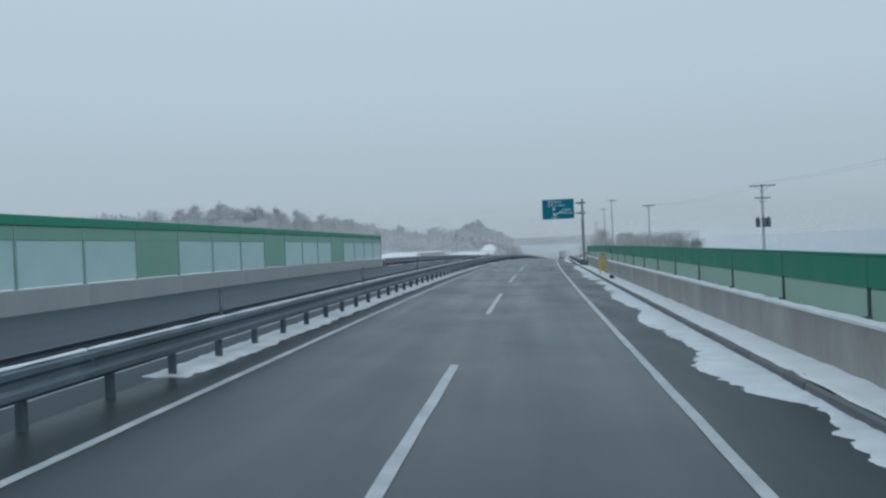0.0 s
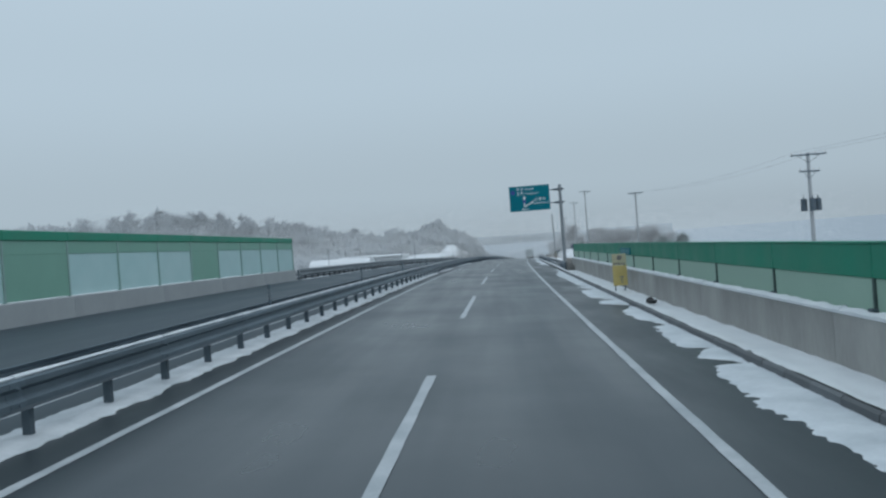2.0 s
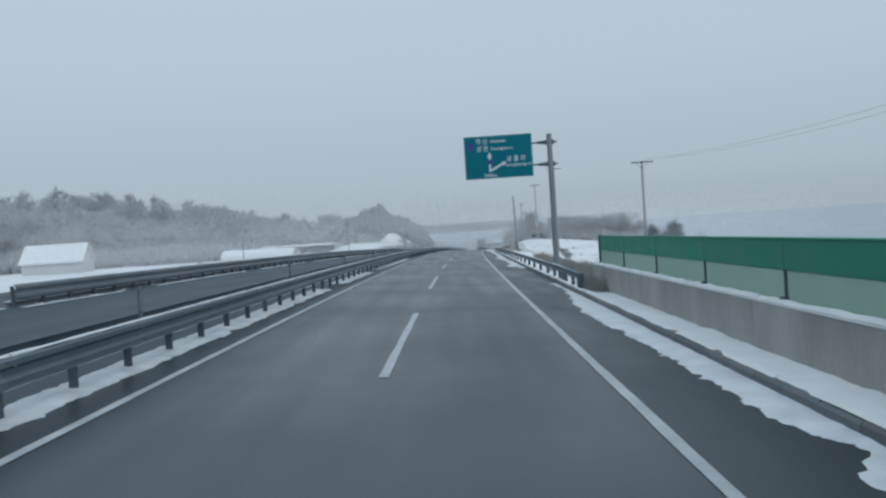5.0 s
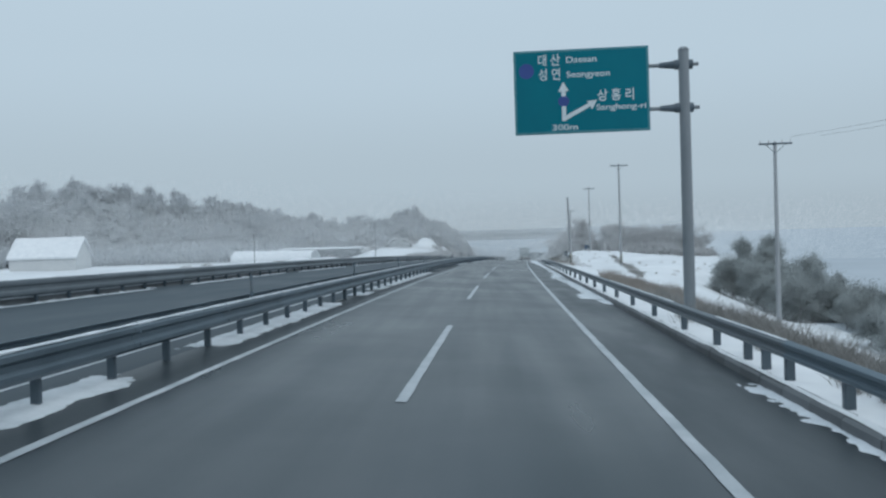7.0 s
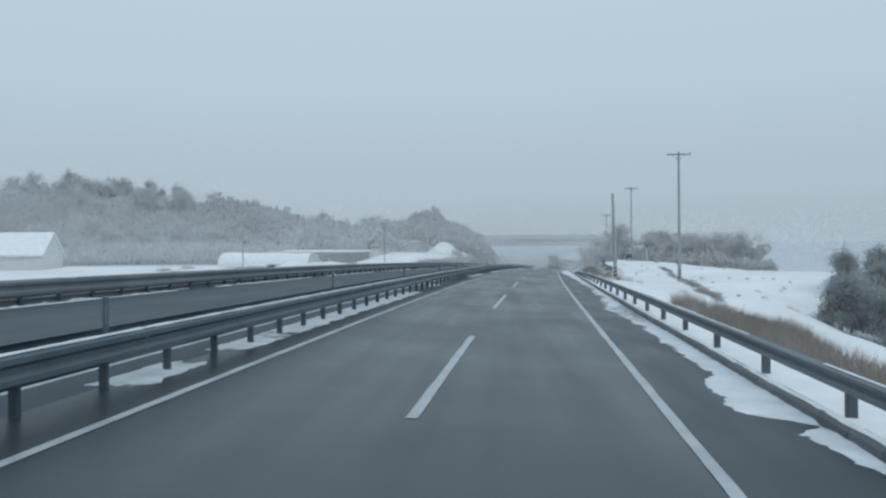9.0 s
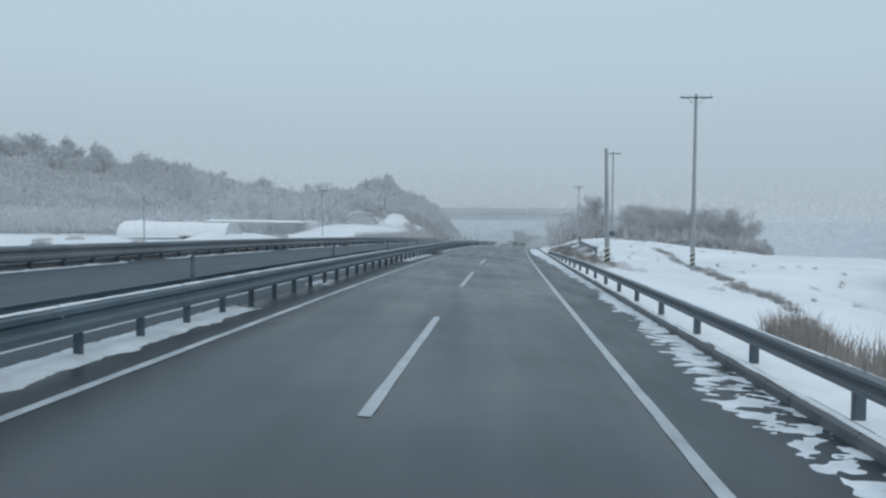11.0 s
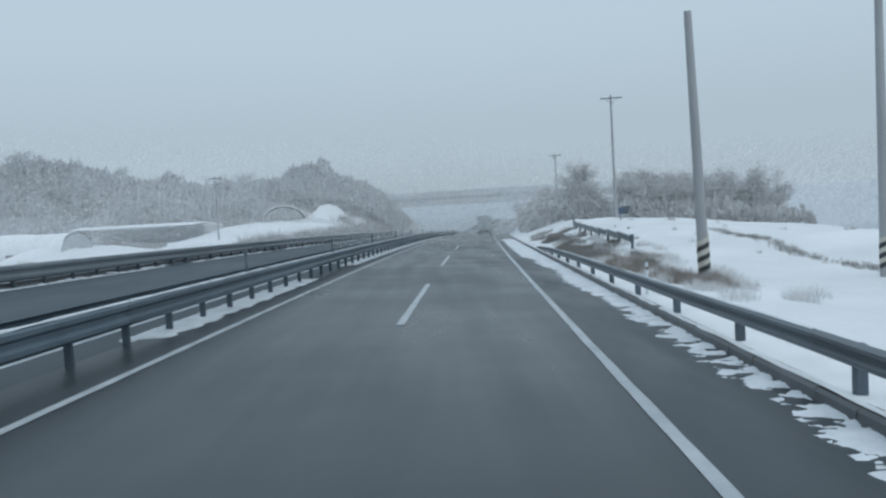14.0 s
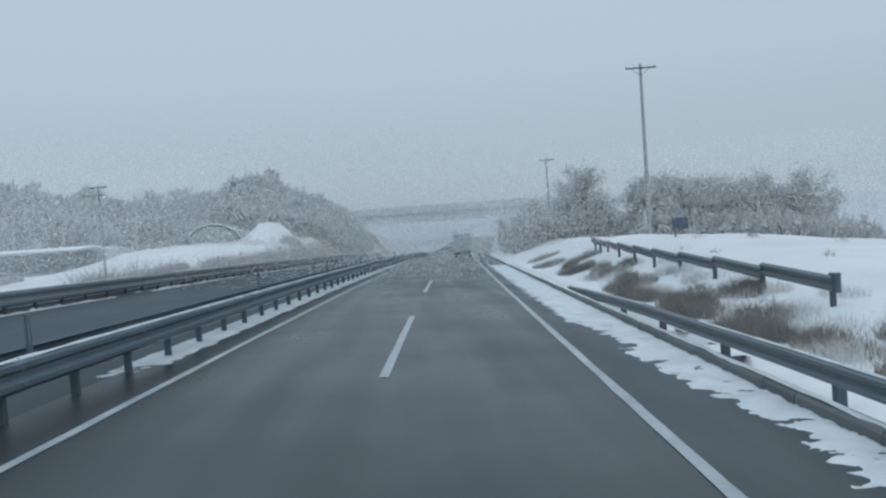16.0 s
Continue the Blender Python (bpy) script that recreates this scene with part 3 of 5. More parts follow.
rail_r = empty("verge_guardrail", pose(5.84, 0, zr(5.84)), "grey steel crash barrier standing in the snowy verge", "guardrail")
beam_v = profile_mesh("beam", [(-x, z * 0.70) for x, z in BEAM], 0.0, 4.03, RAIL_STEEL)
caps_v = [profile_mesh("snow_cap", [(-x * 0.8, 0.301 + (z - 0.43) * 0.6) for x, z in CAPP], 0.02, 3.98, DIRTY, 10, 0.5, s + 9) for s in range(3)]
post_v = post_mesh(0.70, 0.06, 0.07)
for k in range(0, 29):
    y = 81.7 + 4.0 * k
    za, zb = lerp_table(SINK, y), lerp_table(SINK, y + 4)
    m = pose(-0.07, y, 0.455 + za, math.degrees(math.atan2(zb - za, 4)), 0, 0)
    place("beam", beam_v, m, rail_r)
    if k % 4 != 1:
        place("snow_cap", caps_v[k % 3], m, rail_r, "thin strip of settled snow")
for y in [82.0, 83.1, 84.1, 86.2, 89.2, 93.1, 97.1] + [101.1 + 3.982 * k for k in range(0, 24)]:
    place("post", post_v, pose(0.05, y, lerp_table(SINK, y)), rail_r)
place("end_cap", from_bm("end_cap", add_tube(bmesh.new(), (0, 0, 0), (0, 0, 0.30), 0.09, 0.09, 12), STEEL), pose(-0.02, 197.75, 0.455 + lerp_table(SINK, 197.7)), rail_r, "rounded steel beam end")
# turned-in, buckled end of the barrier
bm = bmesh.new()
prev = None
for k in range(13):
    s = k / 12
    y, x, z = 81.75 - 4.1 * s, -0.07 + 0.05 * s * s, 0.455 - 0.05 * s * s
    ring = [bm.verts.new((x - u, y, z + w * 0.70)) for u, w in BEAM]
    if prev:
        for a in range(len(ring)):
            b = (a + 1) % len(ring)
            bm.faces.new((prev[a], prev[b], ring[b], ring[a]))
    prev = ring
bmesh.ops.recalc_face_normals(bm, faces=bm.faces)
place("end_section", from_bm("end_section", bm, STEEL), None, rail_r, "bent-down end of the barrier beam")
place("post", post_v, pose(0.06, 79.9, -0.02), rail_r)
bm = add_box(bmesh.new(), -0.12, 0.09, 77.1, 77.75, -0.15, 0.70, 0.07)
place("end_block", from_bm("end_block", bm, POST_STEEL), None, rail_r, "dark heavy end block of the barrier")

beam_o = profile_mesh("beam", [(x, z * 1.3) for x, z in BEAM], 0.0, 4.03, RAIL_STEEL)
rail_o = empty("outer_guardrail", pose(-14.25, 0, zr(-14.25)), "grey steel crash barrier along the opposite carriageway", "guardrail")
for k in range(0, 60):
    y = 75 + 4.0 * k
    place("beam", beam_o, pose(0, y, 0.24), rail_o)
    if k % 3:
        place("snow_cap", caps_r[k % 3], pose(0, y, 0.372), rail_o, "thin strip of settled snow")
    place("post", post_med, pose(-0.09, y + 0.1, 0), rail_o)
    place("post", post_med, pose(-0.09, y + 2.1, 0), rail_o)

zo = zr(-14.5)
ok = empty("outer_kerb", pose(0, 0, 0), "low dark kerb behind the far crash barrier with snow on it", "kerb", kind="structure")
okm = profile_mesh("kerb_run", [(-14.62, zo - 0.2), (-14.42, zo - 0.2), (-14.42, zo + 0.17), (-14.45, zo + 0.19), (-14.62, zo + 0.19)], 0.01, 3.99, KERB)
osm = [profile_mesh("snow_strip", [(-14.64, zo + 0.17), (-14.405, zo + 0.17), (-14.41, zo + 0.215), (-14.5, zo + 0.235), (-14.64, zo + 0.225)], 0.0, 4.0, SLUSH, 12, 0.3, q + 60) for q in range(3)]
ofm = [profile_mesh("foot_snow", [(-14.08, zr(-14.0) - 0.02), (-13.84, zr(-14.0) - 0.03), (-13.88, zr(-14.0) + 0.02), (-14.02, zr(-14.0) + 0.03)], 0.0, 4.0, DIRTY, 12, 0.5, q + 70) for q in range(3)]
for k in range(56):
    place("kerb_run", okm, pose(0, 75 + 4 * k, 0), ok)
    if k % 7 != 3:
        place("snow_strip", osm[k % 3], pose(0, 75 + 4 * k, 0), ok, "thin line of snow on the kerb")
    if k % 5 != 2:
        place("foot_snow", ofm[k % 3], pose(0.05 * math.sin(k), 75 + 4 * k, 0), ok, "dirty snow line at the barrier's foot")

# barrier on the slip road's bank
RAMP = [(9.62, 184.2, 0.10), (9.66, 188.2, 0.17), (9.7, 192.2, 0.26), (9.75, 196.2, 0.33), (9.8, 200.2, 0.42), (9.9, 204.2, 0.52), (10.0, 208.2, 0.62), (10.2, 212.2, 0.70),
        (10.5, 216.2, 0.78), (10.9, 220.2, 0.85), (11.4, 224.2, 0.9)]
rail_s = empty("slip_road_guardrail", pose(0, 0, 0), "grey steel crash barrier on a snowy slip-road bank", "guardrail")
post_s = post_mesh(0.70, 0.05, 0.06)
beam_s = profile_mesh("beam", [(-x, z * 0.85 + 0.05) for x, z in BEAM], 0.0, 4.03, RAIL_STEEL)
for (xa, ya, za), (xb, yb, zb) in zip(RAMP, RAMP[1:]):
    yaw = math.degrees(math.atan2(xa - xb, yb - ya))
    pit = math.degrees(math.atan2(zb - za, yb - ya))
    m = pose(xa, ya, za + 0.28, 0, 0, yaw) @ pose(0, 0, 0, pit, 0, 0)
    place("beam", beam_s, m, rail_s)
    place("post", post_s, pose(xa + 0.08, ya + 0.25, za), rail_s)
bm = add_tube(bmesh.new(), (0, 0, 0.0), (0, 0, 0.43), 0.10, 0.10, 12)
place("end_cap", from_bm("end_cap", bm, STEEL), pose(9.64, 184.15, 0.38), rail_s, "rounded steel beam end")

# ---- noise barrier on the near side ----
XW, WALL_END = 6.28, 76.1
zw = zr(XW)
nb = empty("noise_barrier", pose(0, 0, 0), "green noise barrier panels on a grey concrete parapet", "noise barrier")
cprof = [(XW, zw - 0.5), (XW + 0.34, zw - 0.5), (XW + 0.34, zw + 1.02), (XW + 0.03, zw + 1.02), (XW, zw + 0.99)]
cm = profile_mesh("parapet_block", cprof, 0.006, 7.994, CONCRETE)
for k in range(12):
    place("parapet_block", cm, pose(0, WALL_END + 1.1 - 8 * (k + 1), 0), nb, "stained grey concrete parapet")
lprof = [(XW - 0.015, zw + 1.0), (XW + 0.12, zw + 1.0), (XW + 0.12, zw + 1.09), (XW + 0.05, zw + 1.10), (XW - 0.02, zw + 1.05)]
lm = [profile_mesh("ledge_snow", lprof, 0.0, 4.0, SNOW, 16, 0.2, s + 20) for s in range(3)]
low_m = box_mesh("lower_panel", XW + 0.15, XW + 0.21, 0.05, 3.95, zw + 1.02, zw + 1.545, GREEN_PALE, 0.008)
up_m = box_mesh("upper_panel", XW + 0.13, XW + 0.22, 0.004, 3.996, zw + 1.55, zw + 2.04, GREEN_DARK, 0.012)
cap_m = box_mesh("top_rail", XW + 0.11, XW + 0.24, 0.0, 4.0, zw + 2.035, zw + 2.07, GREEN_DARK, 0.008)
bm = bmesh.new()
add_box(bm, XW + 0.12, XW + 0.25, -0.024, 0.024, zw + 1.01, zw + 1.56, 0.006)
hpost = from_bm("post", bm, GREEN_POST)
foot = box_mesh("base_plate", XW + 0.06, XW + 0.27, -0.075, 0.075, zw + 1.02, zw + 1.13, POST_STEEL, 0.01)
for k in range(23):
    y = WALL_END - 4 * (k + 1)
    place("ledge_snow", lm[k % 3], pose(0, y + 0.85, 0), nb, "snow on the parapet ledge")
    place("lower_panel", low_m, pose(0, y, 0), nb, "pale green panel")
    place("upper_panel", up_m, pose(0, y, 0), nb, "dark green panel")
    place("top_rail", cap_m, pose(0, y, 0), nb)
    p = place("post", hpost, pose(0, y + 4, 0), nb, "dark steel post")
    place("base_plate", foot, None, p)

place("end_post", box_mesh("end_post", XW + 0.09, XW + 0.25, 0.004, 0.10, zw + 1.03, zw + 2.10, POST_STEEL, 0.01), pose(0, WALL_END, 0), nb, "dark steel end post")

# ---- noise barrier on the far side ----
XL, LEND, LSP = -14.15, 73.8, 3.70
zl = zr(XL)
fb = empty("far_noise_barrier", pose(0, 0, 0), "tall green noise barrier with frosted panes on concrete", "noise barrier")
fc = [(XL, zl - 0.5), (XL, zl + 0.74), (XL - 0.03, zl + 0.77), (XL - 0.35, zl + 0.77), (XL - 0.35, zl - 0.5)]
fcm = profile_mesh("parapet_block", fc, 0.006, 2 * LSP - 0.006, CONC_FAR)
pane_m = box_mesh("pane", XL - 0.2, XL - 0.17, 0.06, LSP - 0.06, zl + 0.80, zl + 2.30, ACRYLIC)
solid_m = box_mesh("solid_panel", XL - 0.22, XL - 0.15, 0.05, LSP - 0.05, zl + 0.80, zl + 2.30, GREEN_MID, 0.01)
band_m = box_mesh("upper_band", XL - 0.22, XL - 0.15, 0.04, LSP - 0.04, zl + 2.30, zl + 2.76, GREEN_MID, 0.01)
fcap_m = box_mesh("top_rail", XL - 0.26, XL - 0.10, 0.0, LSP, zl + 2.765, zl + 3.10, GREEN_DARK, 0.02)
fpost = box_mesh("post", XL - 0.24, XL - 0.12, -0.045, 0.045, zl + 0.77, zl + 2.77, POST_PALE, 0.01)
for k in range(18):
    y = LEND - LSP * (k + 1)
    if k % 2 == 1:
        place("parapet_block", fcm, pose(0, y, 0), fb, "stained grey concrete parapet")
    solid = k % 4 == 0 and k > 0
    place("solid_panel" if solid else "pane", solid_m if solid else pane_m, pose(0, y, 0), fb, "mid-green solid panel" if solid else "frosted pale acrylic pane")
    place("upper_band", band_m, pose(0, y, 0), fb, "mid-green panel")
    place("top_rail", fcap_m, pose(0, y, 0), fb, "dark green cap")
    place("post", fpost, pose(0, y + LSP, 0), fb)

# ---- direction sign ----
SX, SY = 6.72, 92.2
sg = empty("direction_sign", pose(SX, SY, zr(6.4)), "teal overhead direction sign on a grey steel mast", "road sign")
bm = add_tube(bmesh.new(), (0, 0, -0.3), (0, 0, 7.76), 0.165, 0.145, 20)
add_tube(bm, (0, 0, 7.76), (0, 0, 7.83), 0.16, 0.11, 20)
add_box(bm, -0.3, 0.3, -0.3, 0.3, -0.3, 0.04, 0.01)
place("mast", from_bm("mast", bm, MAST), None, sg, "grey galvanised round mast")
PX0, PX1, PZ0, PZ1 = 1.90 - SX, 5.72 - SX, 5.22 + 0.29, 7.62 + 0.29
panel = place("panel", box_mesh("panel", PX0, PX1, -0.03, 0.03, PZ0, PZ1, SIGN_TEAL, 0.008), pose(0, -0.1, 0), sg, "teal reflective panel with white legends")
bm = bmesh.new()
for a, b, c, d in ((PX0 + 0.04, PX1 - 0.04, PZ0 + 0.03, PZ0 + 0.055), (PX0 + 0.04, PX1 - 0.04, PZ1 - 0.055, PZ1 - 0.03),
                   (PX0 + 0.03, PX0 + 0.055, PZ0 + 0.056, PZ1 - 0.056), (PX1 - 0.055, PX1 - 0.03, PZ0 + 0.056, PZ1 - 0.056)):
    add_box(bm, a, b, -0.036, -0.0302, c, d)
place("border", from_bm("border", bm, SIGN_EDGE), None, panel, "thin pale teal border line")
for z in (PZ1 - 0.55, PZ0 + 0.62):
    bm = add_tube(bmesh.new(), (PX1 - 0.6, 0.06, z), (0.42, 0.06, z), 0.055, 0.055, 12)
    place("arm", from_bm("arm", bm, MAST), None, sg, "horizontal steel bracket arm")
    bm = add_tube(bmesh.new(), (PX1 + 0.32, 0.06, z), (-0.14, 0.06, z), 0.075, 0.125, 12)
    add_tube(bm, (-0.25, 0.06, z), (0.25, 0.06, z), 0.14, 0.14, 12)
    place("clamp", from_bm("clamp", bm, POST_STEEL), None, sg, "dark bolted clamp sleeve")


def legend(body, x, z, size, width=None, parent=panel, y=-0.0335, mat=SIGN_WHITE):
    """One line of writing; each letter or syllable is a part of its own."""
    me = text_mesh(body, size, mat, width)
    spans = sorted([min(me.vertices[i].co.x for i in p.vertices), max(me.vertices[i].co.x for i in p.vertices), p.index] for p in me.polygons)
    groups = []
    for a, b, i in spans:
        if groups and a <= groups[-1][0] + size * 0.004:
            groups[-1][0] = max(groups[-1][0], b)
            groups[-1][1].append(i)
        else:
            groups.append([b, [i]])
    for _, polys in groups:
        used = sorted({q for i in polys for q in me.polygons[i].vertices})
        at = {q: k for k, q in enumerate(used)}
        ch = mesh_of("character", [tuple(me.vertices[q].co) for q in used], [[at[q] for q in me.polygons[i].vertices] for i in polys], mat)
        place("character", ch, pose(x, y, z, 90, 0, 0), parent)
    bpy.data.meshes.remove(me)


legend("\ub300 \uc0b0", PX0 + 0.70, PZ1 - 0.42, 0.36, 0.62)
legend("Daesan", PX0 + 1.50, PZ1 - 0.38, 0.24, 0.86)
legend("\uc131 \uc5f0", PX0 + 0.70, PZ1 - 0.83, 0.36, 0.62)
legend("Seongyeon", PX0 + 1.50, PZ1 - 0.80, 0.24, 1.22)
legend("\uc0c1 \ud64d \ub9ac", PX0 + 2.36, PZ0 + 0.92, 0.36, 1.02)
legend("Sanghong-ri", PX0 + 2.32, PZ0 + 0.64, 0.22, 1.40)
legend("300m", PX0 + 1.06, PZ0 + 0.10, 0.23, 0.72)
bm = bmesh.new()
ax0, az0 = PX0 + 1.40, PZ0 + 0.36
add_box(bm, ax0 - 0.06, ax0 + 0.06, -0.035, -0.0302, az0, az0 + 0.42)
add_box(bm, ax0 - 0.06, ax0 + 0.06, -0.035, -0.0302, az0 + 0.70, az0 + 0.85)
for pts in (((ax0 - 0.15, az0 + 0.84), (ax0 + 0.15, az0 + 0.84), (ax0, az0 + 1.12)),
            ((ax0 + 0.061, az0 + 0.02), (ax0 + 0.061, az0 + 0.16), (ax0 + 0.74, az0 + 0.50), (ax0 + 0.78, az0 + 0.40)),
            ((ax0 + 0.66, az0 + 0.54), (ax0 + 0.95, az0 + 0.56), (ax0 + 0.80, az0 + 0.30))):
    bm.faces.new([bm.verts.new((x, -0.0336, z)) for x, z in pts])
place("arrow", from_bm("arrow", bm, SIGN_WHITE), None, panel, "white straight and slip-road arrows")
for cx, cz, r in ((ax0, az0 + 0.56, 0.16), (PX0 + 0.36, PZ1 - 0.58, 0.22)):
    bm = bmesh.new()
    add_tube(bm, (cx, -0.0302, cz), (cx, -0.0345, cz), r, r, 20)
    place("route_shield", from_bm("route_shield", bm, SIGN_BLUE), None, panel, "small blue oval route shield")

# ---- yellow board by the parapet ----
yb = empty("warning_board", pose(5.82, 47.9, zr(5.82) + 0.19), "faded yellow roadside notice board on short legs", "notice board")
board = place("board", box_mesh("board", -0.28, 0.27, -0.02, 0.02, 0.22, 1.00, YELLOW, 0.006), None, yb, "faded yellow lower board")
upper = place("upper_board", box_mesh("upper_board", -0.28, 0.27, -0.018, 0.018, 1.004, 1.46, OLIVE, 0.006), None, yb, "bleached olive-beige upper board")
for x in (-0.2, 0.16):
    place("leg", box_mesh("leg", x - 0.02, x + 0.02, 0.021, 0.06, -0.3, 1.3, POST_STEEL, 0.004), None, yb)
for a, b, c, d in ((-0.24, -0.12, 1.03, 1.11), (-0.07, 0.0, 1.02, 1.13), (0.05, 0.1, 1.03, 1.11), (0.14, 0.21, 1.02, 1.10)):
    place("character", box_mesh("character", a, b, -0.023, -0.0182, c, d, DRY_DARK), None, upper, "unreadable dark character")
for a, b, c, d in ((-0.02, 0.12, 0.52, 0.58), (0.0, 0.1, 0.42, 0.47), (0.02, 0.09, 0.32, 0.37)):
    place("character", box_mesh("character", a, b, -0.025, -0.0202, c, d, DRY_DARK), None, board, "unreadable dark character")
bm = bmesh.new()
add_tube(bm, (0.0, -0.0182, 1.31), (0.0, -0.024, 1.31), 0.10, 0.10, 20)
place("emblem", from_bm("emblem", bm, DRY_DARK), None, upper, "worn round emblem")

nbp = empty("name_plate", pose(XW + 0.112, 50.0, zw + 1.72), "small teal framed plate fixed to the barrier", "sign plate")
place("plate", box_mesh("plate", -0.012, 0.012, -1.3, 1.3, -0.14, 0.14, SIGN_TEAL, 0.004), None, nbp)
bm = bmesh.new()
for a, b, c, d in ((-1.26, 1.26, -0.125, -0.11), (-1.26, 1.26, 0.11, 0.125), (-1.26, -1.24, -0.109, 0.109), (1.24, 1.26, -0.109, 0.109),
                   (-1.05, -0.8, -0.06, 0.06), (-0.6, -0.3, -0.06, 0.06), (-0.1, 0.12, -0.06, 0.06), (0.3, 0.62, -0.06, 0.06), (0.8, 1.05, -0.06, 0.06)):
    add_box(bm, -0.017, -0.0122, a, b, c, d)
place("lettering", from_bm("lettering", bm, SIGN_EDGE), None, nbp, "unreadable pale characters in a frame")

# ---- torn rubber on the verge ----
bm = bmesh.new()
bmesh.ops.create_icosphere(bm, subdivisions=3, radius=1.0)
for v in bm.verts:
    k = 1 + 0.35 * noise.noise(v.co * 2.1) + 0.15 * noise.noise(v.co * 6)
    v.co = Vector((v.co.x * 0.11 * k, v.co.y * 0.24 * k, max(-0.06, v.co.z * 0.10 * k + 0.04 * math.sin(v.co.y * 4))))
tagged(place("tyre_scrap", from_bm("tyre_scrap", bm, RUBBER, True), pose(5.78, 41.4, zr(5.78) + 0.27, 0, 0, 20)), "black torn tyre scrap lying on the snow", "debris")

# ---- utility poles ----
def utility_pole(x, y, base, top, r=0.15, arms=(), transformer=None, stripes=False, lean=0.0, label="grey concrete utility pole"):
    h = top - base
    p = empty("utility_pole", pose(x, y, base, 0, lean, 0), label, "utility pole", "utility poles")
    place("shaft", tube_mesh("shaft", (0, 0, -0.4), (0, 0, h), r, r * 0.62, POLE_CONC, 14), None, p, "tapered grey concrete shaft")
    for za, w, yaw in arms:
        a = place("crossarm", box_mesh("crossarm", -w / 2, w / 2, -0.05, 0.05, h - za - 0.05, h - za + 0.05, POST_STEEL, 0.006), pose(0, -r * 0.7, 0, 0, 0, yaw), p, "steel crossarm")
        for k in (-0.46, -0.2, 0.2, 0.46):
            place("insulator", tube_mesh("insulator", (k * w, 0, h - za + 0.05), (k * w, 0, h - za + 0.22), 0.05, 0.03, PLASTER, 8), None, a)
        for s in (-1, 1):
            bm = add_tube(bmesh.new(), (s * w * 0.3, 0.0, h - za - 0.05), (0, 0.02, h - za - 0.55), 0.015, 0.015, 6)
            place("brace", from_bm("brace", bm, POST_STEEL), None, a)
    if transformer:
        for s in (-1, 0, 1):
            bm = add_tube(bmesh.new(), (s * 0.48, -0.30 if s == 0 else 0, h - transformer - 0.45), (s * 0.48, -0.30 if s == 0 else 0, h - transformer + 0.40), 0.21, 0.21, 14)
            add_tube(bm, (s * 0.48, -0.30 if s == 0 else 0, h - transformer + 0.40), (s * 0.48, -0.30 if s == 0 else 0, h - transformer + 0.62), 0.05, 0.03, 8)
            place("transformer", from_bm("transformer", bm, POST_STEEL), None, p, "grey cylindrical transformer")
    if stripes:
        for k in range(6):
            rr = r + 0.006
            bm = bmesh.new()
            n = 20
            for q in range(n):
                a0, a1 = [0.5 * math.pi + 2 * math.pi * w / n for w in (q, q + 1)]
                z0, z1 = [0.2 + k * 0.17 + 0.5 * w / n for w in (q, q + 1)]
                bm.faces.new([bm.verts.new((rr * math.cos(a), rr * math.sin(a), z)) for a, z in ((a0, z0), (a1, z1), (a1, z1 + 0.165), (a0, z0 + 0.165))])
            place("stripe", from_bm("stripe", bm, INK if k % 2 == 0 else BEIGE), None, p, "slanting black or pale warning stripe")
    return p


utility_pole(22.7, 72.9, -4.0, 6.9, 0.17, ((0.15, 2.4, 0), (1.3, 1.8, 25)), 3.6, label="hazy utility pole with crossarms and transformers")
utility_pole(17.5, 116.8, -3.3, 7.7, 0.15, ((0.12, 1.9, 0),), label="slim grey utility pole with one crossarm beside shrubs")
utility_pole(15.35, 170.2, -0.75, 12.3, 0.17, ((0.25, 2.3, 0),), stripes=True, label="tall grey utility pole with crossarm and striped foot")
utility_pole(8.95, 169.1, -0.45, 8.2, 0.19, (), stripes=True, lean=-1.5, label="leaning bare concrete pole with striped foot in the bank")
utility_pole(15.7, 224.0, 1.0, 13.9, 0.16, ((0.3, 2.2, 0),), label="tall utility pole with crossarm in front of trees")
utility_pole(13.9, 273.0, 1.5, 12.6, 0.15, ((0.3, 2.0, 0),), label="distant utility pole with crossarm")
utility_pole(-29.1, 236.4, 0.9, 9.1, 0.12, ((0.25, 1.5, 0), (0.9, 1.1, 0)), label="thin utility pole beside a snow-roofed shed")
utility_pole(-47.7, 215.0, 0.1, 6.7, 0.11, (), label="thin distant pole standing in the snowfield")
LINE = [(30.0, 20.0, 8.0), (22.7, 72.9, 7.0), (17.5, 116.8, 7.8)]
for k, off in enumerate((-0.8, 0.8)):
    cu = bpy.data.curves.new("wire", "CURVE")
    cu.dimensions, cu.bevel_depth, cu.bevel_resolution = "3D", 0.008, 1
    sp = cu.splines.new("POLY")
    pts = []
    for a, b in zip(LINE, LINE[1:]):
        for j in range(12):
            s = j / 12
            pts.append((a[0] + (b[0] - a[0]) * s + off, a[1] + (b[1] - a[1]) * s, a[2] + (b[2] - a[2]) * s - 4 * 0.7 * s * (1 - s)))
    sp.points.add(len(pts) - 1)
    for q, p in zip(sp.points, pts):
        q.co = (*p, 1)
    cu.materials.append(WIRE)
    tagged(place("overhead_wire", cu), "thin sagging power line between the poles", "power line", "power lines")

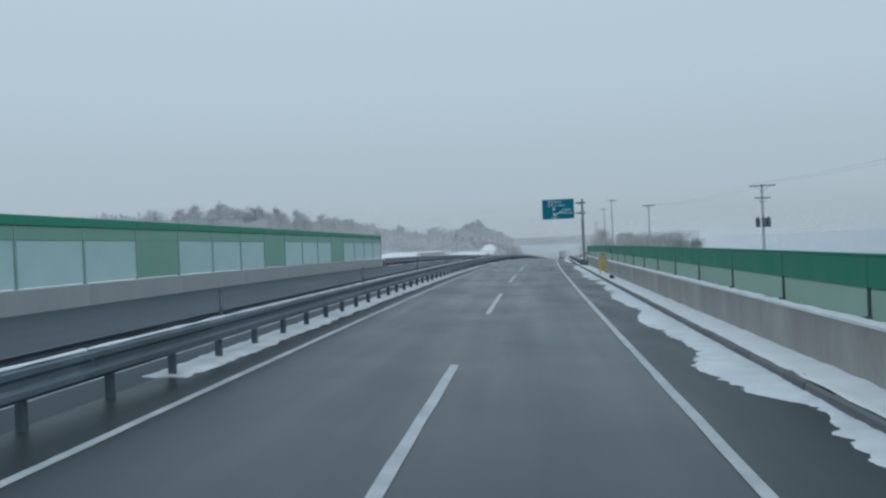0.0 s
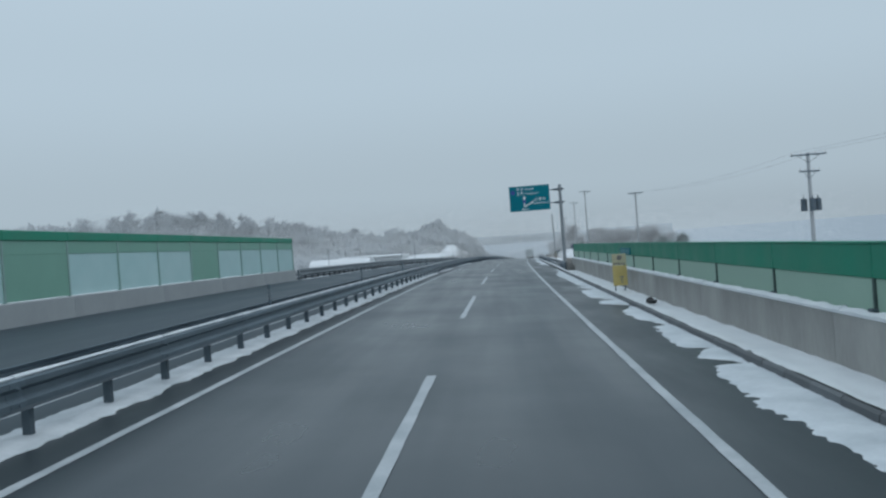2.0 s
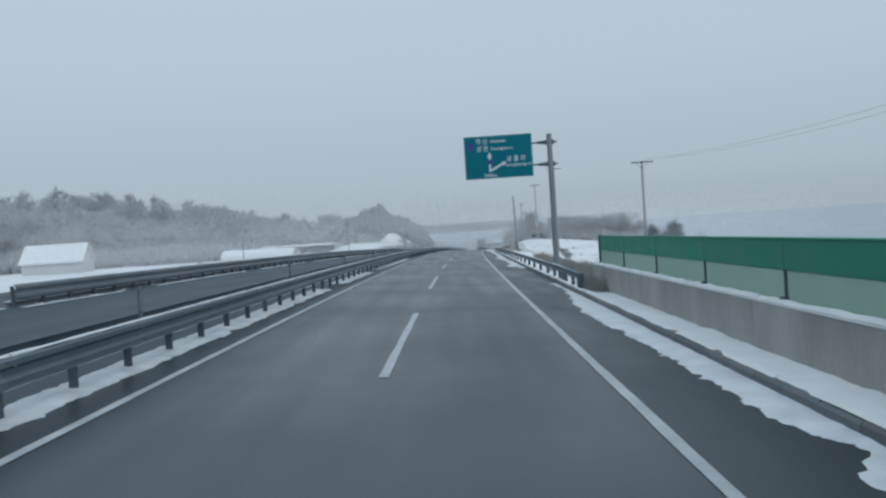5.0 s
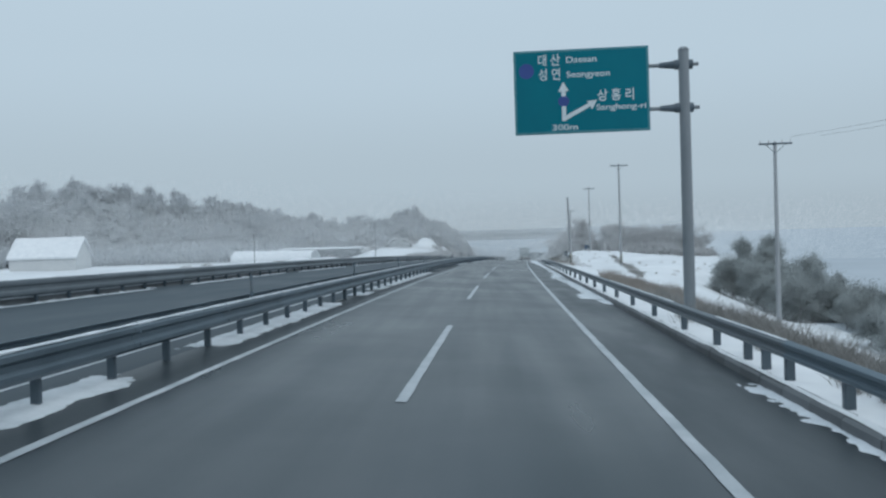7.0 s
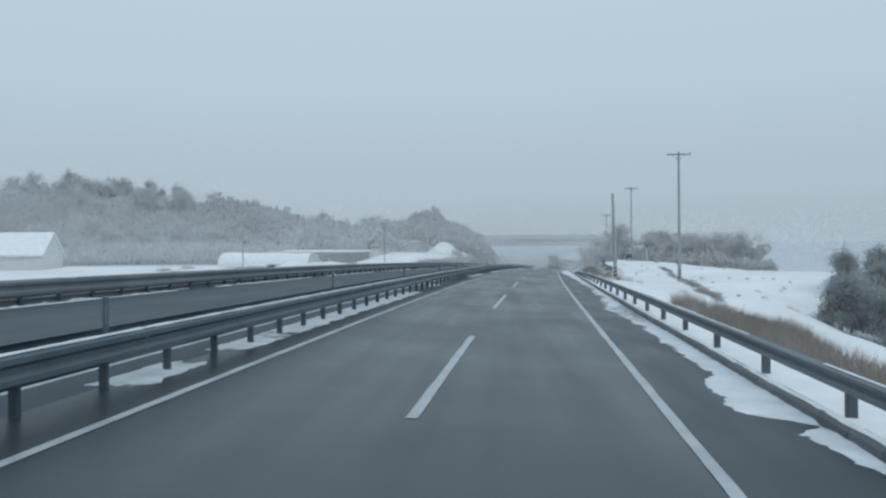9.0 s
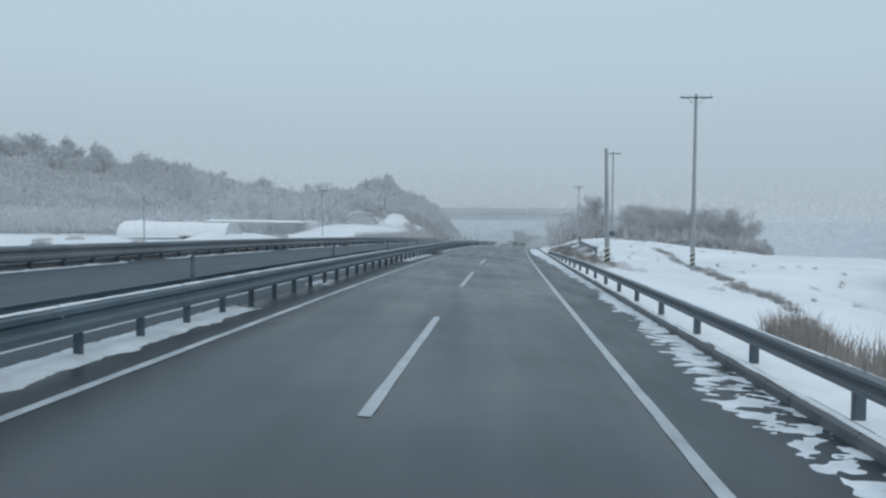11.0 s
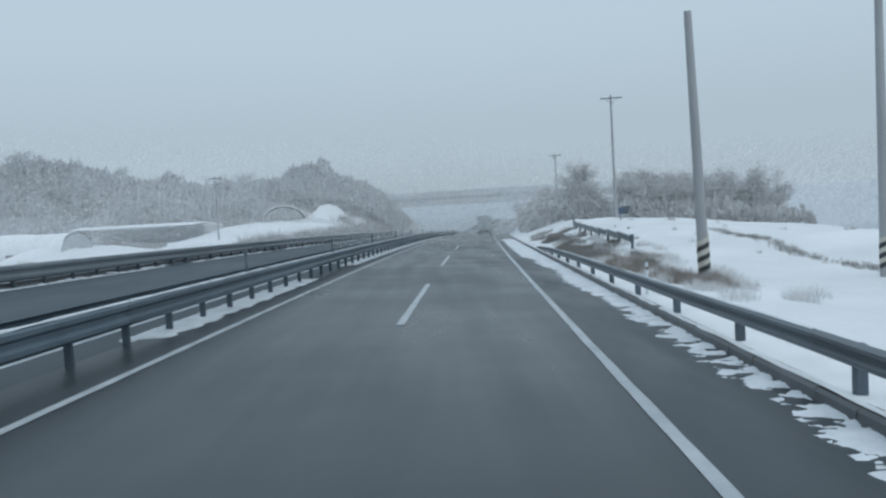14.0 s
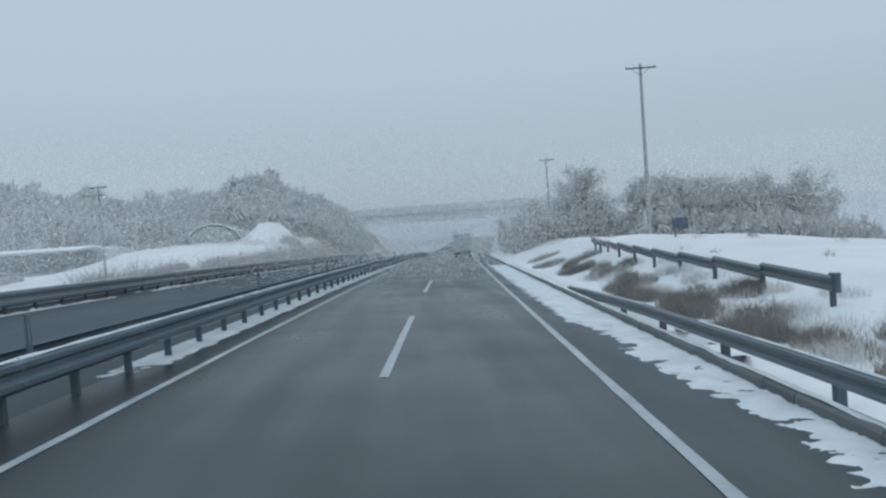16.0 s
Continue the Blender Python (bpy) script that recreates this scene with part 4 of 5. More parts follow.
# ---- small roadside things ----
def delineator(x, y, z, h, striped, label):
    d = empty("delineator", pose(x, y, z), label, "delineator", "verge delineators")
    place("stem", tube_mesh("stem", (0, 0, -0.2), (0, 0, h), 0.045, 0.04, SIGN_WHITE, 12), None, d)
    if striped:
        for k in range(2):
            place("reflector", tube_mesh("reflector", (0, -0.046, h - 0.16 - 0.26 * k), (0, -0.066, h - 0.16 - 0.26 * k), 0.036, 0.032, RED, 14), None, d, "dark red round reflector")
    else:
        place("reflector", tube_mesh("reflector", (0, -0.046, h - 0.1), (0, -0.06, h - 0.1), 0.06, 0.06, SIGN_WHITE, 14), None, d, "round white reflector")


delineator(6.16, 164.9, zr(6.1) + 0.02, 0.9, True, "white marker post with two dark red reflectors behind the barrier")

SLATE_BLUE = material("faded_blue_sheet", (0.05, 0.085, 0.15), (0.08, 0.12, 0.19), (0.45, 0.6), 2, 20, 0.0)
bb = empty("blue_marker_sign", pose(14.0, 211.0, ground_z(14.0, 211.0)), "small dark blue sign on a post in the snow", "sign")
place("post", tube_mesh("post", (-0.1, 0, -0.4), (-0.1, 0, 1.05), 0.05, 0.05, SLATE_BLUE, 10), None, bb)
sp = place("plate", box_mesh("plate", -0.25, 0.62, -0.035, 0.0, 0.45, 1.1, POST_STEEL, 0.008), pose(0, -0.055, 0), bb, "dark grey plate")
place("sheet", box_mesh("sheet", -0.23, 0.12, -0.042, -0.0352, 0.48, 1.07, SLATE_BLUE), None, sp, "blue sheet on the plate")

# ---- dry grass and scrub ----
def brush(name, spots, count, hgt, spread, mat, label, seed, width=0.009):
    """Clumps of dry blades and twigs that fan out from the ground."""
    rnd = random.Random(seed)
    v, f = [], []
    for cx, cy, r, k in spots:
        z0 = ground_z(cx, cy)
        for _ in range(int(count * k * 2.4)):
            a, q = rnd.uniform(0, 6.283), r * math.sqrt(rnd.random())
            x, y = cx + q * math.cos(a), cy + q * math.sin(a) * 1.6
            z = ground_z(x, y) if x > 6.5 or x < -15.3 else z0
            h = hgt * rnd.uniform(0.4, 1.0) * (1.15 - 0.6 * q / r)
            b, c = rnd.uniform(0, 6.283), rnd.uniform(0.1, spread)
            dx, dy, w = math.cos(b) * c * h, math.sin(b) * c * h, width * rnd.uniform(0.6, 1.6)
            e = rnd.uniform(0, 3.1416)
            ex, ey = math.cos(e) * w, math.sin(e) * w
            n = len(v)
            v += [(x - ex, y - ey, z - 0.05), (x + ex, y + ey, z - 0.05), (x + dx * 0.45 + ex * 0.7, y + dy * 0.45 + ey * 0.7, z + h * 0.62),
                  (x + dx * 0.45 - ex * 0.7, y + dy * 0.45 - ey * 0.7, z + h * 0.62), (x + dx, y + dy, z + h)]
            f += [(n, n + 1, n + 2, n + 3), (n + 3, n + 2, n + 4)]
    return tagged(place(name, mesh_of(name, v, f, mat)), label, "grass", kind="stuff")


rg = random.Random(11)
bank = [(rg.uniform(9.6, 14.5), rg.uniform(104, 134), rg.uniform(0.9, 1.8), rg.uniform(0.7, 1.2)) for _ in range(60)]
brush("dry_grass", bank, 230, 1.25, 0.6, DRY, "brown dry grass on the embankment behind the barrier", 1)
bank2 = [(rg.uniform(7.2, 13.5), rg.uniform(80, 104), rg.uniform(0.8, 1.5), rg.uniform(0.5, 1.0)) for _ in range(34)]
brush("dead_brush", bank2, 220, 1.1, 0.8, DRY_DARK, "tangled dead brush on the embankment beside the sign mast", 2)
end_brush = [(rg.uniform(6.75, 8.6), rg.uniform(78.3, 92), rg.uniform(0.4, 0.8), rg.uniform(0.7, 1.2)) for _ in range(26)]
end_brush += [(6.72, 77.4 + 0.5 * k, 0.30, 1.1) for k in range(6)]
foot_brush = [(6.08, 74.4 + 0.32 * k, 0.16, 0.9) for k in range(10)]
brush("dead_brush", foot_brush, 150, 1.15, 0.5, DRY_DARK, "dark dead weeds against the end of the parapet", 28, 0.007)
brush("dead_brush", end_brush, 260, 0.75, 1.0, DRY_DARK, "dark dead brush crowding the end of the parapet", 22)
ditch = [(15.9 + 0.9 * s * s, 171 + 22 * s, rg.uniform(0.25, 0.7), rg.uniform(0.1, 0.8)) for s in [k / 26 + rg.uniform(-0.03, 0.03) for k in range(27)]] + [(15.9 - 0.9 * s - 3.2 * s * s + rg.uniform(-0.3, 0.3), 171 - 38 * s, rg.uniform(0.3, 0.8), rg.uniform(0.2, 1.1)) for s in [k / 44 + rg.uniform(-0.02, 0.02) for k in range(45)]]
brush("ditch_grass", ditch, 70, 0.3, 1.2, DRY_DARK, "dark dead grass along a ditch in the snow", 3)
near = [(8.0, 170.0, 0.7, 1.0), (8.4, 168.9, 0.8, 1.2), (8.8, 167.6, 0.7, 0.8), (9.2, 169.4, 0.6, 0.8), (7.8, 180.7, 0.7, 0.8), (8.3, 177.0, 0.8, 1.1), (8.0, 174.0, 0.7, 0.9), (8.3, 172.5, 0.7, 0.9),
        (7.8, 178.0, 0.6, 1.0), (8.0, 176.4, 0.7, 1.0), (9.4, 179.2, 0.6, 0.6)]
brush("dry_grass", near, 420, 0.55, 1.0, DRY, "brown dry grass clumps around the bare pole", 4, 0.005)
frosty = [(rg.uniform(7.2, 11.0), rg.uniform(163, 205), rg.uniform(0.3, 0.7), rg.uniform(0.4, 0.9)) for _ in range(64)]
brush("frosted_grass", frosty, 190, 0.5, 1.1, FROST_GRASS, "whitened frosted grass tufts on the bank", 14, 0.005)
tufts = [(rg.uniform(9.5, 26.0), rg.uniform(128, 215), rg.uniform(0.12, 0.45), rg.uniform(0.3, 1.0)) for _ in range(48)]
brush("dead_brush", tufts, 26, 0.34, 1.0, DRY, "small dead weeds poking through the field snow", 15, 0.006)
clumps = [(7.3, 183.6, 0.7, 1.6), (7.6, 187.0, 0.6, 0.8), (7.9, 196.6, 1.0, 1.7), (7.4, 193.0, 0.6, 0.7), (8.5, 204.0, 1.0, 1.4), (7.8, 210, 0.9, 1.2), (9.2, 215, 1.2, 1.2), (7.9, 222, 1.2, 1.3), (8.6, 232, 1.4, 1.4),
          (8.5, 190.5, 0.5, 0.5), (8.4, 199.5, 0.5, 0.6)]
clumps += [(rg.uniform(7.0, 9.6), rg.uniform(174, 214), rg.uniform(0.25, 0.6), rg.uniform(0.4, 1.3)) for _ in range(22)]
brush("dead_brush", clumps, 420, 0.6, 1.1, DRY_DARK, "grey-brown scrub half buried in snow", 5, 0.006)
left_bank = [(rg.uniform(-21, -16.5), rg.uniform(222, 244), rg.uniform(0.6, 1.2), 0.7) for _ in range(12)] + [(rg.uniform(-48, -30), rg.uniform(224, 230), rg.uniform(0.6, 1.2), 0.6) for _ in range(14)]
brush("frosted_scrub", left_bank, 200, 0.8, 0.8, TWIG_NEAR, "grey scrub with haze in its colour on the bank beyond the opposite carriageway", 6, 0.03)
slope_b = [(rg.uniform(-46, -16.5), rg.uniform(259, 286), rg.uniform(0.7, 1.5), rg.uniform(0.5, 1.0)) for _ in range(70)]
slope_b = [q for q in slope_b if math.hypot((q[0] + 22.9) / 3, (q[1] - 266) / 9) > 1 and not (q[1] < 276 and -34 < q[0] < -26)]
brush("slope_scrub", slope_b, 130, 1.3, 0.9, TWIG_NEAR, "grey scrub on the slope below the ridge", 36, 0.03)
scrub_l = [(rg.uniform(-17.6, -15.9), rg.uniform(205, 300), rg.uniform(0.7, 1.4), rg.uniform(0.6, 1.1)) for _ in range(70)]
brush("frosted_scrub", scrub_l, 130, 2.0, 0.9, TWIG_NEAR, "grey-brown scrub with haze in its colour behind the far crash barrier", 26, 0.02)
far_l = [(rg.uniform(-60, -18), rg.uniform(150, 215), rg.uniform(0.5, 1.2), 0.5) for _ in range(40)]
brush("dead_brush", far_l, 120, 0.7, 0.9, DRY_DARK, "scattered dead weeds in the snowfield", 7, 0.016)


# ---- trees ----
def tree_meshes(seed, h, spread, twigs, mat, evergreen=False):
    """Trunk with limbs, and a crown of many thin twigs gathered round the limbs."""
    rnd = random.Random(seed)
    bm = bmesh.new()
    pts, tips = [(0, 0, -0.3)], []
    for k in range(1, 6):
        s = k / 5
        pts.append((rnd.uniform(-0.03, 0.03) * h * s, rnd.uniform(-0.03, 0.03) * h * s, h * 0.82 * s))
    r0 = h * 0.018
    for k in range(5):
        add_tube(bm, pts[k], pts[k + 1], r0 * (1 - k * 0.17), r0 * (1 - (k + 1) * 0.17), 7, False)
    for k in range(16):
        s = rnd.uniform(0.10, 0.98)
        i = min(4, int(s * 5))
        p = Vector(pts[i]).lerp(Vector(pts[i + 1]), s * 5 - i)
        a, ln = rnd.uniform(0, 6.283), spread * rnd.uniform(0.5, 1.0) * (1.15 - 0.6 * s if evergreen else 0.55 + 0.9 * math.sin(3.0 * s))
        q = p + Vector((math.cos(a) * ln, math.sin(a) * ln, (0.15 if evergreen else 0.75) * ln * rnd.uniform(0.5, 1.1)))
        add_tube(bm, p, q, r0 * 0.34, r0 * 0.10, 5, False)
        tips.append((p, q))
    tips.append((Vector(pts[3]), Vector(pts[5]) + Vector((0, 0, h * 0.16))))
    # far trees take the bark that is paled for haze
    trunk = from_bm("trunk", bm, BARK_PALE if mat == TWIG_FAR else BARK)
    v, f = [], []
    for _ in range(twigs):
        p, q = rnd.choice(tips)
        c = p.lerp(q, rnd.uniform(0.3, 1.08)) + Vector((rnd.gauss(0, 1), rnd.gauss(0, 1), rnd.gauss(0, 0.8))) * spread * 0.17
        d = Vector((rnd.gauss(0, 1), rnd.gauss(0, 1), rnd.gauss(0.5, 0.8))).normalized() * h * rnd.uniform(0.03, 0.085)
        w = Vector((rnd.gauss(0, 1), rnd.gauss(0, 1), rnd.gauss(0, 1))).cross(d).normalized() * h * (0.0095 if evergreen else 0.0085 if mat == TWIG_FAR else 0.006) * rnd.uniform(0.6, 1.6)
        n = len(v)
        v += [tuple(c - w), tuple(c + w), tuple(c + d)]
        f.append((n, n + 1, n + 2))
    return trunk, mesh_of("crown", v, f, mat)


def tree(name, x, y, kind, size, label, category="tree", group=""):
    t = empty(name, pose(x, y, ground_z(x, y), 0, 0, rt.uniform(0, 360)) @ Matrix.Diagonal((size, size, size * rt.uniform(0.9, 1.1), 1)), label, category, group)
    place("trunk", kind[0], None, t)
    place("crown", kind[1], None, t)


rt = random.Random(5)
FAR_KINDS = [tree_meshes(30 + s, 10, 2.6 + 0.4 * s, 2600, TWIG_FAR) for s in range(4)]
NEAR_KINDS = [tree_meshes(50 + s, 9, 2.4 + 0.4 * s, 3200, TWIG_NEAR) for s in range(3)]
PINES = [tree_meshes(70 + s, 4.4, 2.1, 3600, PINE, True) for s in range(2)]
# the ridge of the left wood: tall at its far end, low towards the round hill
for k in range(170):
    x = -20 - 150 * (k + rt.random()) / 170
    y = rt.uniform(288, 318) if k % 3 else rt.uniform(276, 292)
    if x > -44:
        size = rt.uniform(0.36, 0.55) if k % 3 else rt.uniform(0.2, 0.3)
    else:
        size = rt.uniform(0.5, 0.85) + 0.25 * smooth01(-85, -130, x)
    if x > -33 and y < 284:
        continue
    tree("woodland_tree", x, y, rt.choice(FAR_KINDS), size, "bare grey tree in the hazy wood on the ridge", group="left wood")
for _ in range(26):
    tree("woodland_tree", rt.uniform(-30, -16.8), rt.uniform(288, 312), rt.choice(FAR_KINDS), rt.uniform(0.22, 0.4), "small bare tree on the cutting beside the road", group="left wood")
for k in range(34):
    u = (k + rt.random()) / 34
    tree("woodland_tree", 20.5 + 23 * u + rt.uniform(-1, 1), 243 + 12 * u + rt.uniform(-2, 9), rt.choice(NEAR_KINDS), rt.uniform(0.45, 0.75) + 0.16 * u, "bare grey-brown tree in the wood edge", group="right wood")
for x, y, s in ((15.3, 252, 0.76), (14.6, 254, 0.7), (16.2, 255, 0.7), (15.4, 257, 0.72), (13.6, 256, 0.55), (18.4, 254, 0.5), (17.6, 258, 0.5), (12.4, 270, 0.55), (10.8, 276, 0.5), (12.8, 283, 0.6), (9.8, 290, 0.5), (11, 300, 0.55),
                (9.2, 312, 0.6), (14, 296, 0.6)):
    tree("roadside_tree", x, y, rt.choice(NEAR_KINDS), s, "bare brownish tree beside the slip road", group="right wood")
for k in range(64):
    u = (k + 0.5) / 64
    x, y = 24.0 + 3.0 * math.sin(u * 9) + rt.uniform(-2.0, 9.0 - 5 * u) + 3 * u, 116 + 49 * u + rt.uniform(-1.5, 1.5)
    tree("evergreen_shrub", x, y, rt.choice(PINES), rt.uniform(0.62, 0.88), "evergreen shrub greyed by haze in its colour, in a thicket below the road", "shrub", "thicket")
for k in range(22):
    x, y = rt.uniform(25.5, 34.0), rt.uniform(122, 146)
    tree("evergreen_shrub", x, y, rt.choice(PINES), rt.uniform(0.5, 0.72), "low evergreen shrub greyed by haze in its colour, filling the thicket", "shrub", "thicket")



def wood_stuff(name, boxes, n, mat, label, seed):
    """Far woods: many small tufts heaped over the ground, too far to count."""
    rnd = random.Random(seed)
    v, f = [], []
    for x0, x1, y0, y1, h in boxes:
        for _ in range(n):
            x, y = rnd.uniform(x0, x1), rnd.uniform(y0, y1)
            top = h * (0.55 + 0.6 * noise.noise(Vector((x * 0.05, y * 0.05, seed))) + 0.25 * noise.noise(Vector((x * 0.2, y * 0.2, seed))))
            z = ground_z(x, y) + max(0.4, top) * rnd.random() ** 0.6
            r = rnd.uniform(0.3, 0.8)
            c = len(v)
            for _ in range(3):
                v.append((x + rnd.gauss(0, r * 0.45), y + rnd.gauss(0, r * 0.45), z + rnd.gauss(0, r * 1.2)))
            f.append((c, c + 1, c + 2))
    return tagged(place(name, mesh_of(name, v, f, mat)), label, "wood", kind="stuff")


wood_stuff("far_wood", [(-150, -84, 284, 322, 7.0), (-84, -40, 284, 322, 5.5), (-42, -16.4, 284, 320, 3.6)], 52000, TWIG_FAR, "dense grey woods along the ridge, paled by haze in their colour", 3)
wood_stuff("far_wood", [(-140, -58, 238, 286, 3.2)], 36000, TWIG_FAR, "scrub paled by haze in its colour at the foot of the wooded ridge", 23)
wood_stuff("far_wood", [(-360, -150, 290, 340, 10)], 30000, TWIG_FAR, "grey far woods with haze put into their colour", 13)
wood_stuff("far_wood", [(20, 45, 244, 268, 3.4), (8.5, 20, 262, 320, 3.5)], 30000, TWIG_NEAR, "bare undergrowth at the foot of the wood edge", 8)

# ---- buildings on the left ----
SHED_WALL = material("weathered_shed_wall", (0.40, 0.42, 0.43), (0.52, 0.54, 0.55), (0.7, 0.9), 0.25, 6, 0.2, 0.01)


def gabled(name, x, y, yaw, w, d, hw, hr, label, windows, t, wall):
    z = ground_z(x, y) - 0.2
    b = empty(name, pose(x, y, z, 0, 0, yaw), label, "building")
    bm = bmesh.new()
    add_box(bm, -w / 2, w / 2, -d / 2, d / 2, 0, hw)
    g = [bm.verts.new(p) for p in ((-w / 2, -d / 2, hw), (-w / 2, d / 2, hw), (-w / 2, 0, hw + hr), (w / 2, -d / 2, hw), (w / 2, d / 2, hw), (w / 2, 0, hw + hr))]
    bm.faces.new(g[:3])
    bm.faces.new(g[3:][::-1])
    place("wall", from_bm("wall", bm, wall), None, b, "pale plastered walls")
    bm = bmesh.new()
    o = 0.4
    for s in (-1, 1):
        pts = [(-w / 2 - o, s * (d / 2 + o), hw - o * hr / (d / 2)), (w / 2 + o, s * (d / 2 + o), hw - o * hr / (d / 2)), (w / 2 + o, 0, hw + hr), (-w / 2 - o, 0, hw + hr)]
        lo = [bm.verts.new(p) for p in pts]
        hi = [bm.verts.new((p[0], p[1], p[2] + t)) for p in pts]
        bm.faces.new(lo)
        bm.faces.new(hi)
        for k in range(4):
            bm.faces.new((lo[k], lo[(k + 1) % 4], hi[(k + 1) % 4], hi[k]))
    bmesh.ops.recalc_face_normals(bm, faces=bm.faces)
    place("roof", from_bm("roof", bm, SNOW), None, b, "roof covered in thick snow")
    for k in range(windows):
        xx = -w / 2 + w * (k + 0.5) / windows
        wd = place("window", box_mesh("window", xx - 0.5, xx + 0.5, -d / 2 - 0.05, -d / 2 + 0.05, hw * 0.35, hw * 0.75, GLASS_DARK, 0.01), None, b)
        place("frame", box_mesh("frame", xx - 0.56, xx + 0.56, -d / 2 - 0.045, -d / 2 - 0.003, hw * 0.31, hw * 0.345, PLASTER), None, wd)


gabled("farmhouse", -89, 218, 8, 12.5, 7.0, 2.7, 3.4, "farmhouse with a thick snow roof in the field", 0, 0.35, PLASTER)
gabled("long_shed", -44.0, 255.0, -27.0, 22, 3.4, 2.3, 0.25, "long low pale shed with snow on its roof", 0, 0.14, SHED_WALL)


FILM_DARK = material("dull_plastic_film", (0.27, 0.29, 0.30), (0.36, 0.38, 0.39), (0.45, 0.65), 1.0, 12, 0.1, 0.01)


def greenhouse(x, y, yaw, w, ln, h, label, snowy=True):
    """Arched tunnel under snow with a dark film end."""
    z = ground_z(x, y) - 0.25
    g = empty("greenhouse", pose(x, y, z, 0, 0, yaw), label, "greenhouse")
    n, v, f = 14, [], []
    for j in range(9):
        yy = ln * j / 8
        for k in range(n + 1):
            a = math.pi * k / n
            b = 1 + 0.16 * noise.noise(Vector((k * 0.35, yy * 0.22, x))) + 0.04 * noise.noise(Vector((k * 1.1, yy * 0.9, x)))
            v.append((-w / 2 * math.cos(a) * b, yy, h * math.sin(a) * b))
    for j in range(8):
        for k in range(n):
            q = j * (n + 1) + k
            f.append((q, q + 1, q + n + 2, q + n + 1))
    place("cover", mesh_of("cover", v, f, SNOW if snowy else FILM_DARK, True), None, g, "thick snow over the arch" if snowy else "dull grey film over the arch")
    if not snowy:
        rim = [(-w / 2 * math.cos(a) * r, yy, h * math.sin(a) * r) for a in [math.pi * k / 18 for k in range(3, 15)] for yy, r in ((-0.12, 1.05), (0.5, 1.08), (-0.12, 1.12))]
        rf = [(3 * k + i, 3 * k + (i + 1) % 3, 3 * k + 3 + (i + 1) % 3, 3 * k + 3 + i) for k in range(11) for i in range(3)]
        place("snow_rim", mesh_of("snow_rim", rim, rf, SNOW), None, g, "ridge of snow along the front arch")
    for yy in (0.04, ln - 0.04):
        e = [(-w / 2 * 0.97 * math.cos(math.pi * k / n), yy, h * 0.96 * math.sin(math.pi * k / n)) for k in range(n + 1)]
        place("end_wall", mesh_of("end_wall", e, [tuple(range(n + 1))], FILM if snowy else FILM_DARK), None, g, "grey plastic film end")


greenhouse(-37.9, 222, 84, 5.2, 17, 1.9, "arched greenhouse buried under snow in the field")
greenhouse(-29.7, 268, 8, 6.6, 8, 2.6, "arched greenhouse of dull film with a snow rim on the hillside", False)

# ---- overpass ----
OY = 335
ov = empty("overpass", pose(0, OY, 0.5, 0, 0, 0), "concrete overpass crossing the road in the haze", "bridge")
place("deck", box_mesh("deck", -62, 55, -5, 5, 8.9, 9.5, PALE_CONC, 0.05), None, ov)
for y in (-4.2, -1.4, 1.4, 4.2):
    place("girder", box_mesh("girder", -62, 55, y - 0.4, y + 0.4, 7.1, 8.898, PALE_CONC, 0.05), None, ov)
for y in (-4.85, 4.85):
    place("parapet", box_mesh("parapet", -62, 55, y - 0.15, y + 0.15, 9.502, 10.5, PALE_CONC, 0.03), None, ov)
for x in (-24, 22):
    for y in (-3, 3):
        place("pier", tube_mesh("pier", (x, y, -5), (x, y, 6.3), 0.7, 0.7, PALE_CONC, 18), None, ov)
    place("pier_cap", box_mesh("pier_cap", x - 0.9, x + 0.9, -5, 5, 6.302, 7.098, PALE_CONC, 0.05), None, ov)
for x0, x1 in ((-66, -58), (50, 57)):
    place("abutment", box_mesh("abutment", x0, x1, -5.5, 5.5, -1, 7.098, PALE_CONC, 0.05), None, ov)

# ---- lorry far ahead ----
lx, ly = 1.75, 276
lo = empty("box_lorry", pose(lx, ly, zr(lx)), "grey box lorry far ahead in the spray", "lorry")
place("cargo_box", box_mesh("cargo_box", -1.2, 1.2, 0, 6.2, 1.0, 3.5, LORRY, 0.05), None, lo)
place("cab", box_mesh("cab", -1.1, 1.1, 6.4, 8.0, 0.7, 2.6, LORRY, 0.12), None, lo)
place("chassis", box_mesh("chassis", -0.9, 0.9, 0.1, 7.8, 0.55, 0.998, RUBBER, 0.03), None, lo)
wheel = tube_mesh("wheel", (-0.14, 0, 0), (0.14, 0, 0), 0.46, 0.46, RUBBER, 18)
for x in (-0.98, 0.98):
    for y in (1.3, 6.9):
        place("wheel", wheel, pose(x, y, 0.46), lo)
    place("tail_light", box_mesh("tail_light", x - 0.12, x + 0.12, -0.03, 0.0, 0.85, 0.97, RED, 0.005), None, lo)

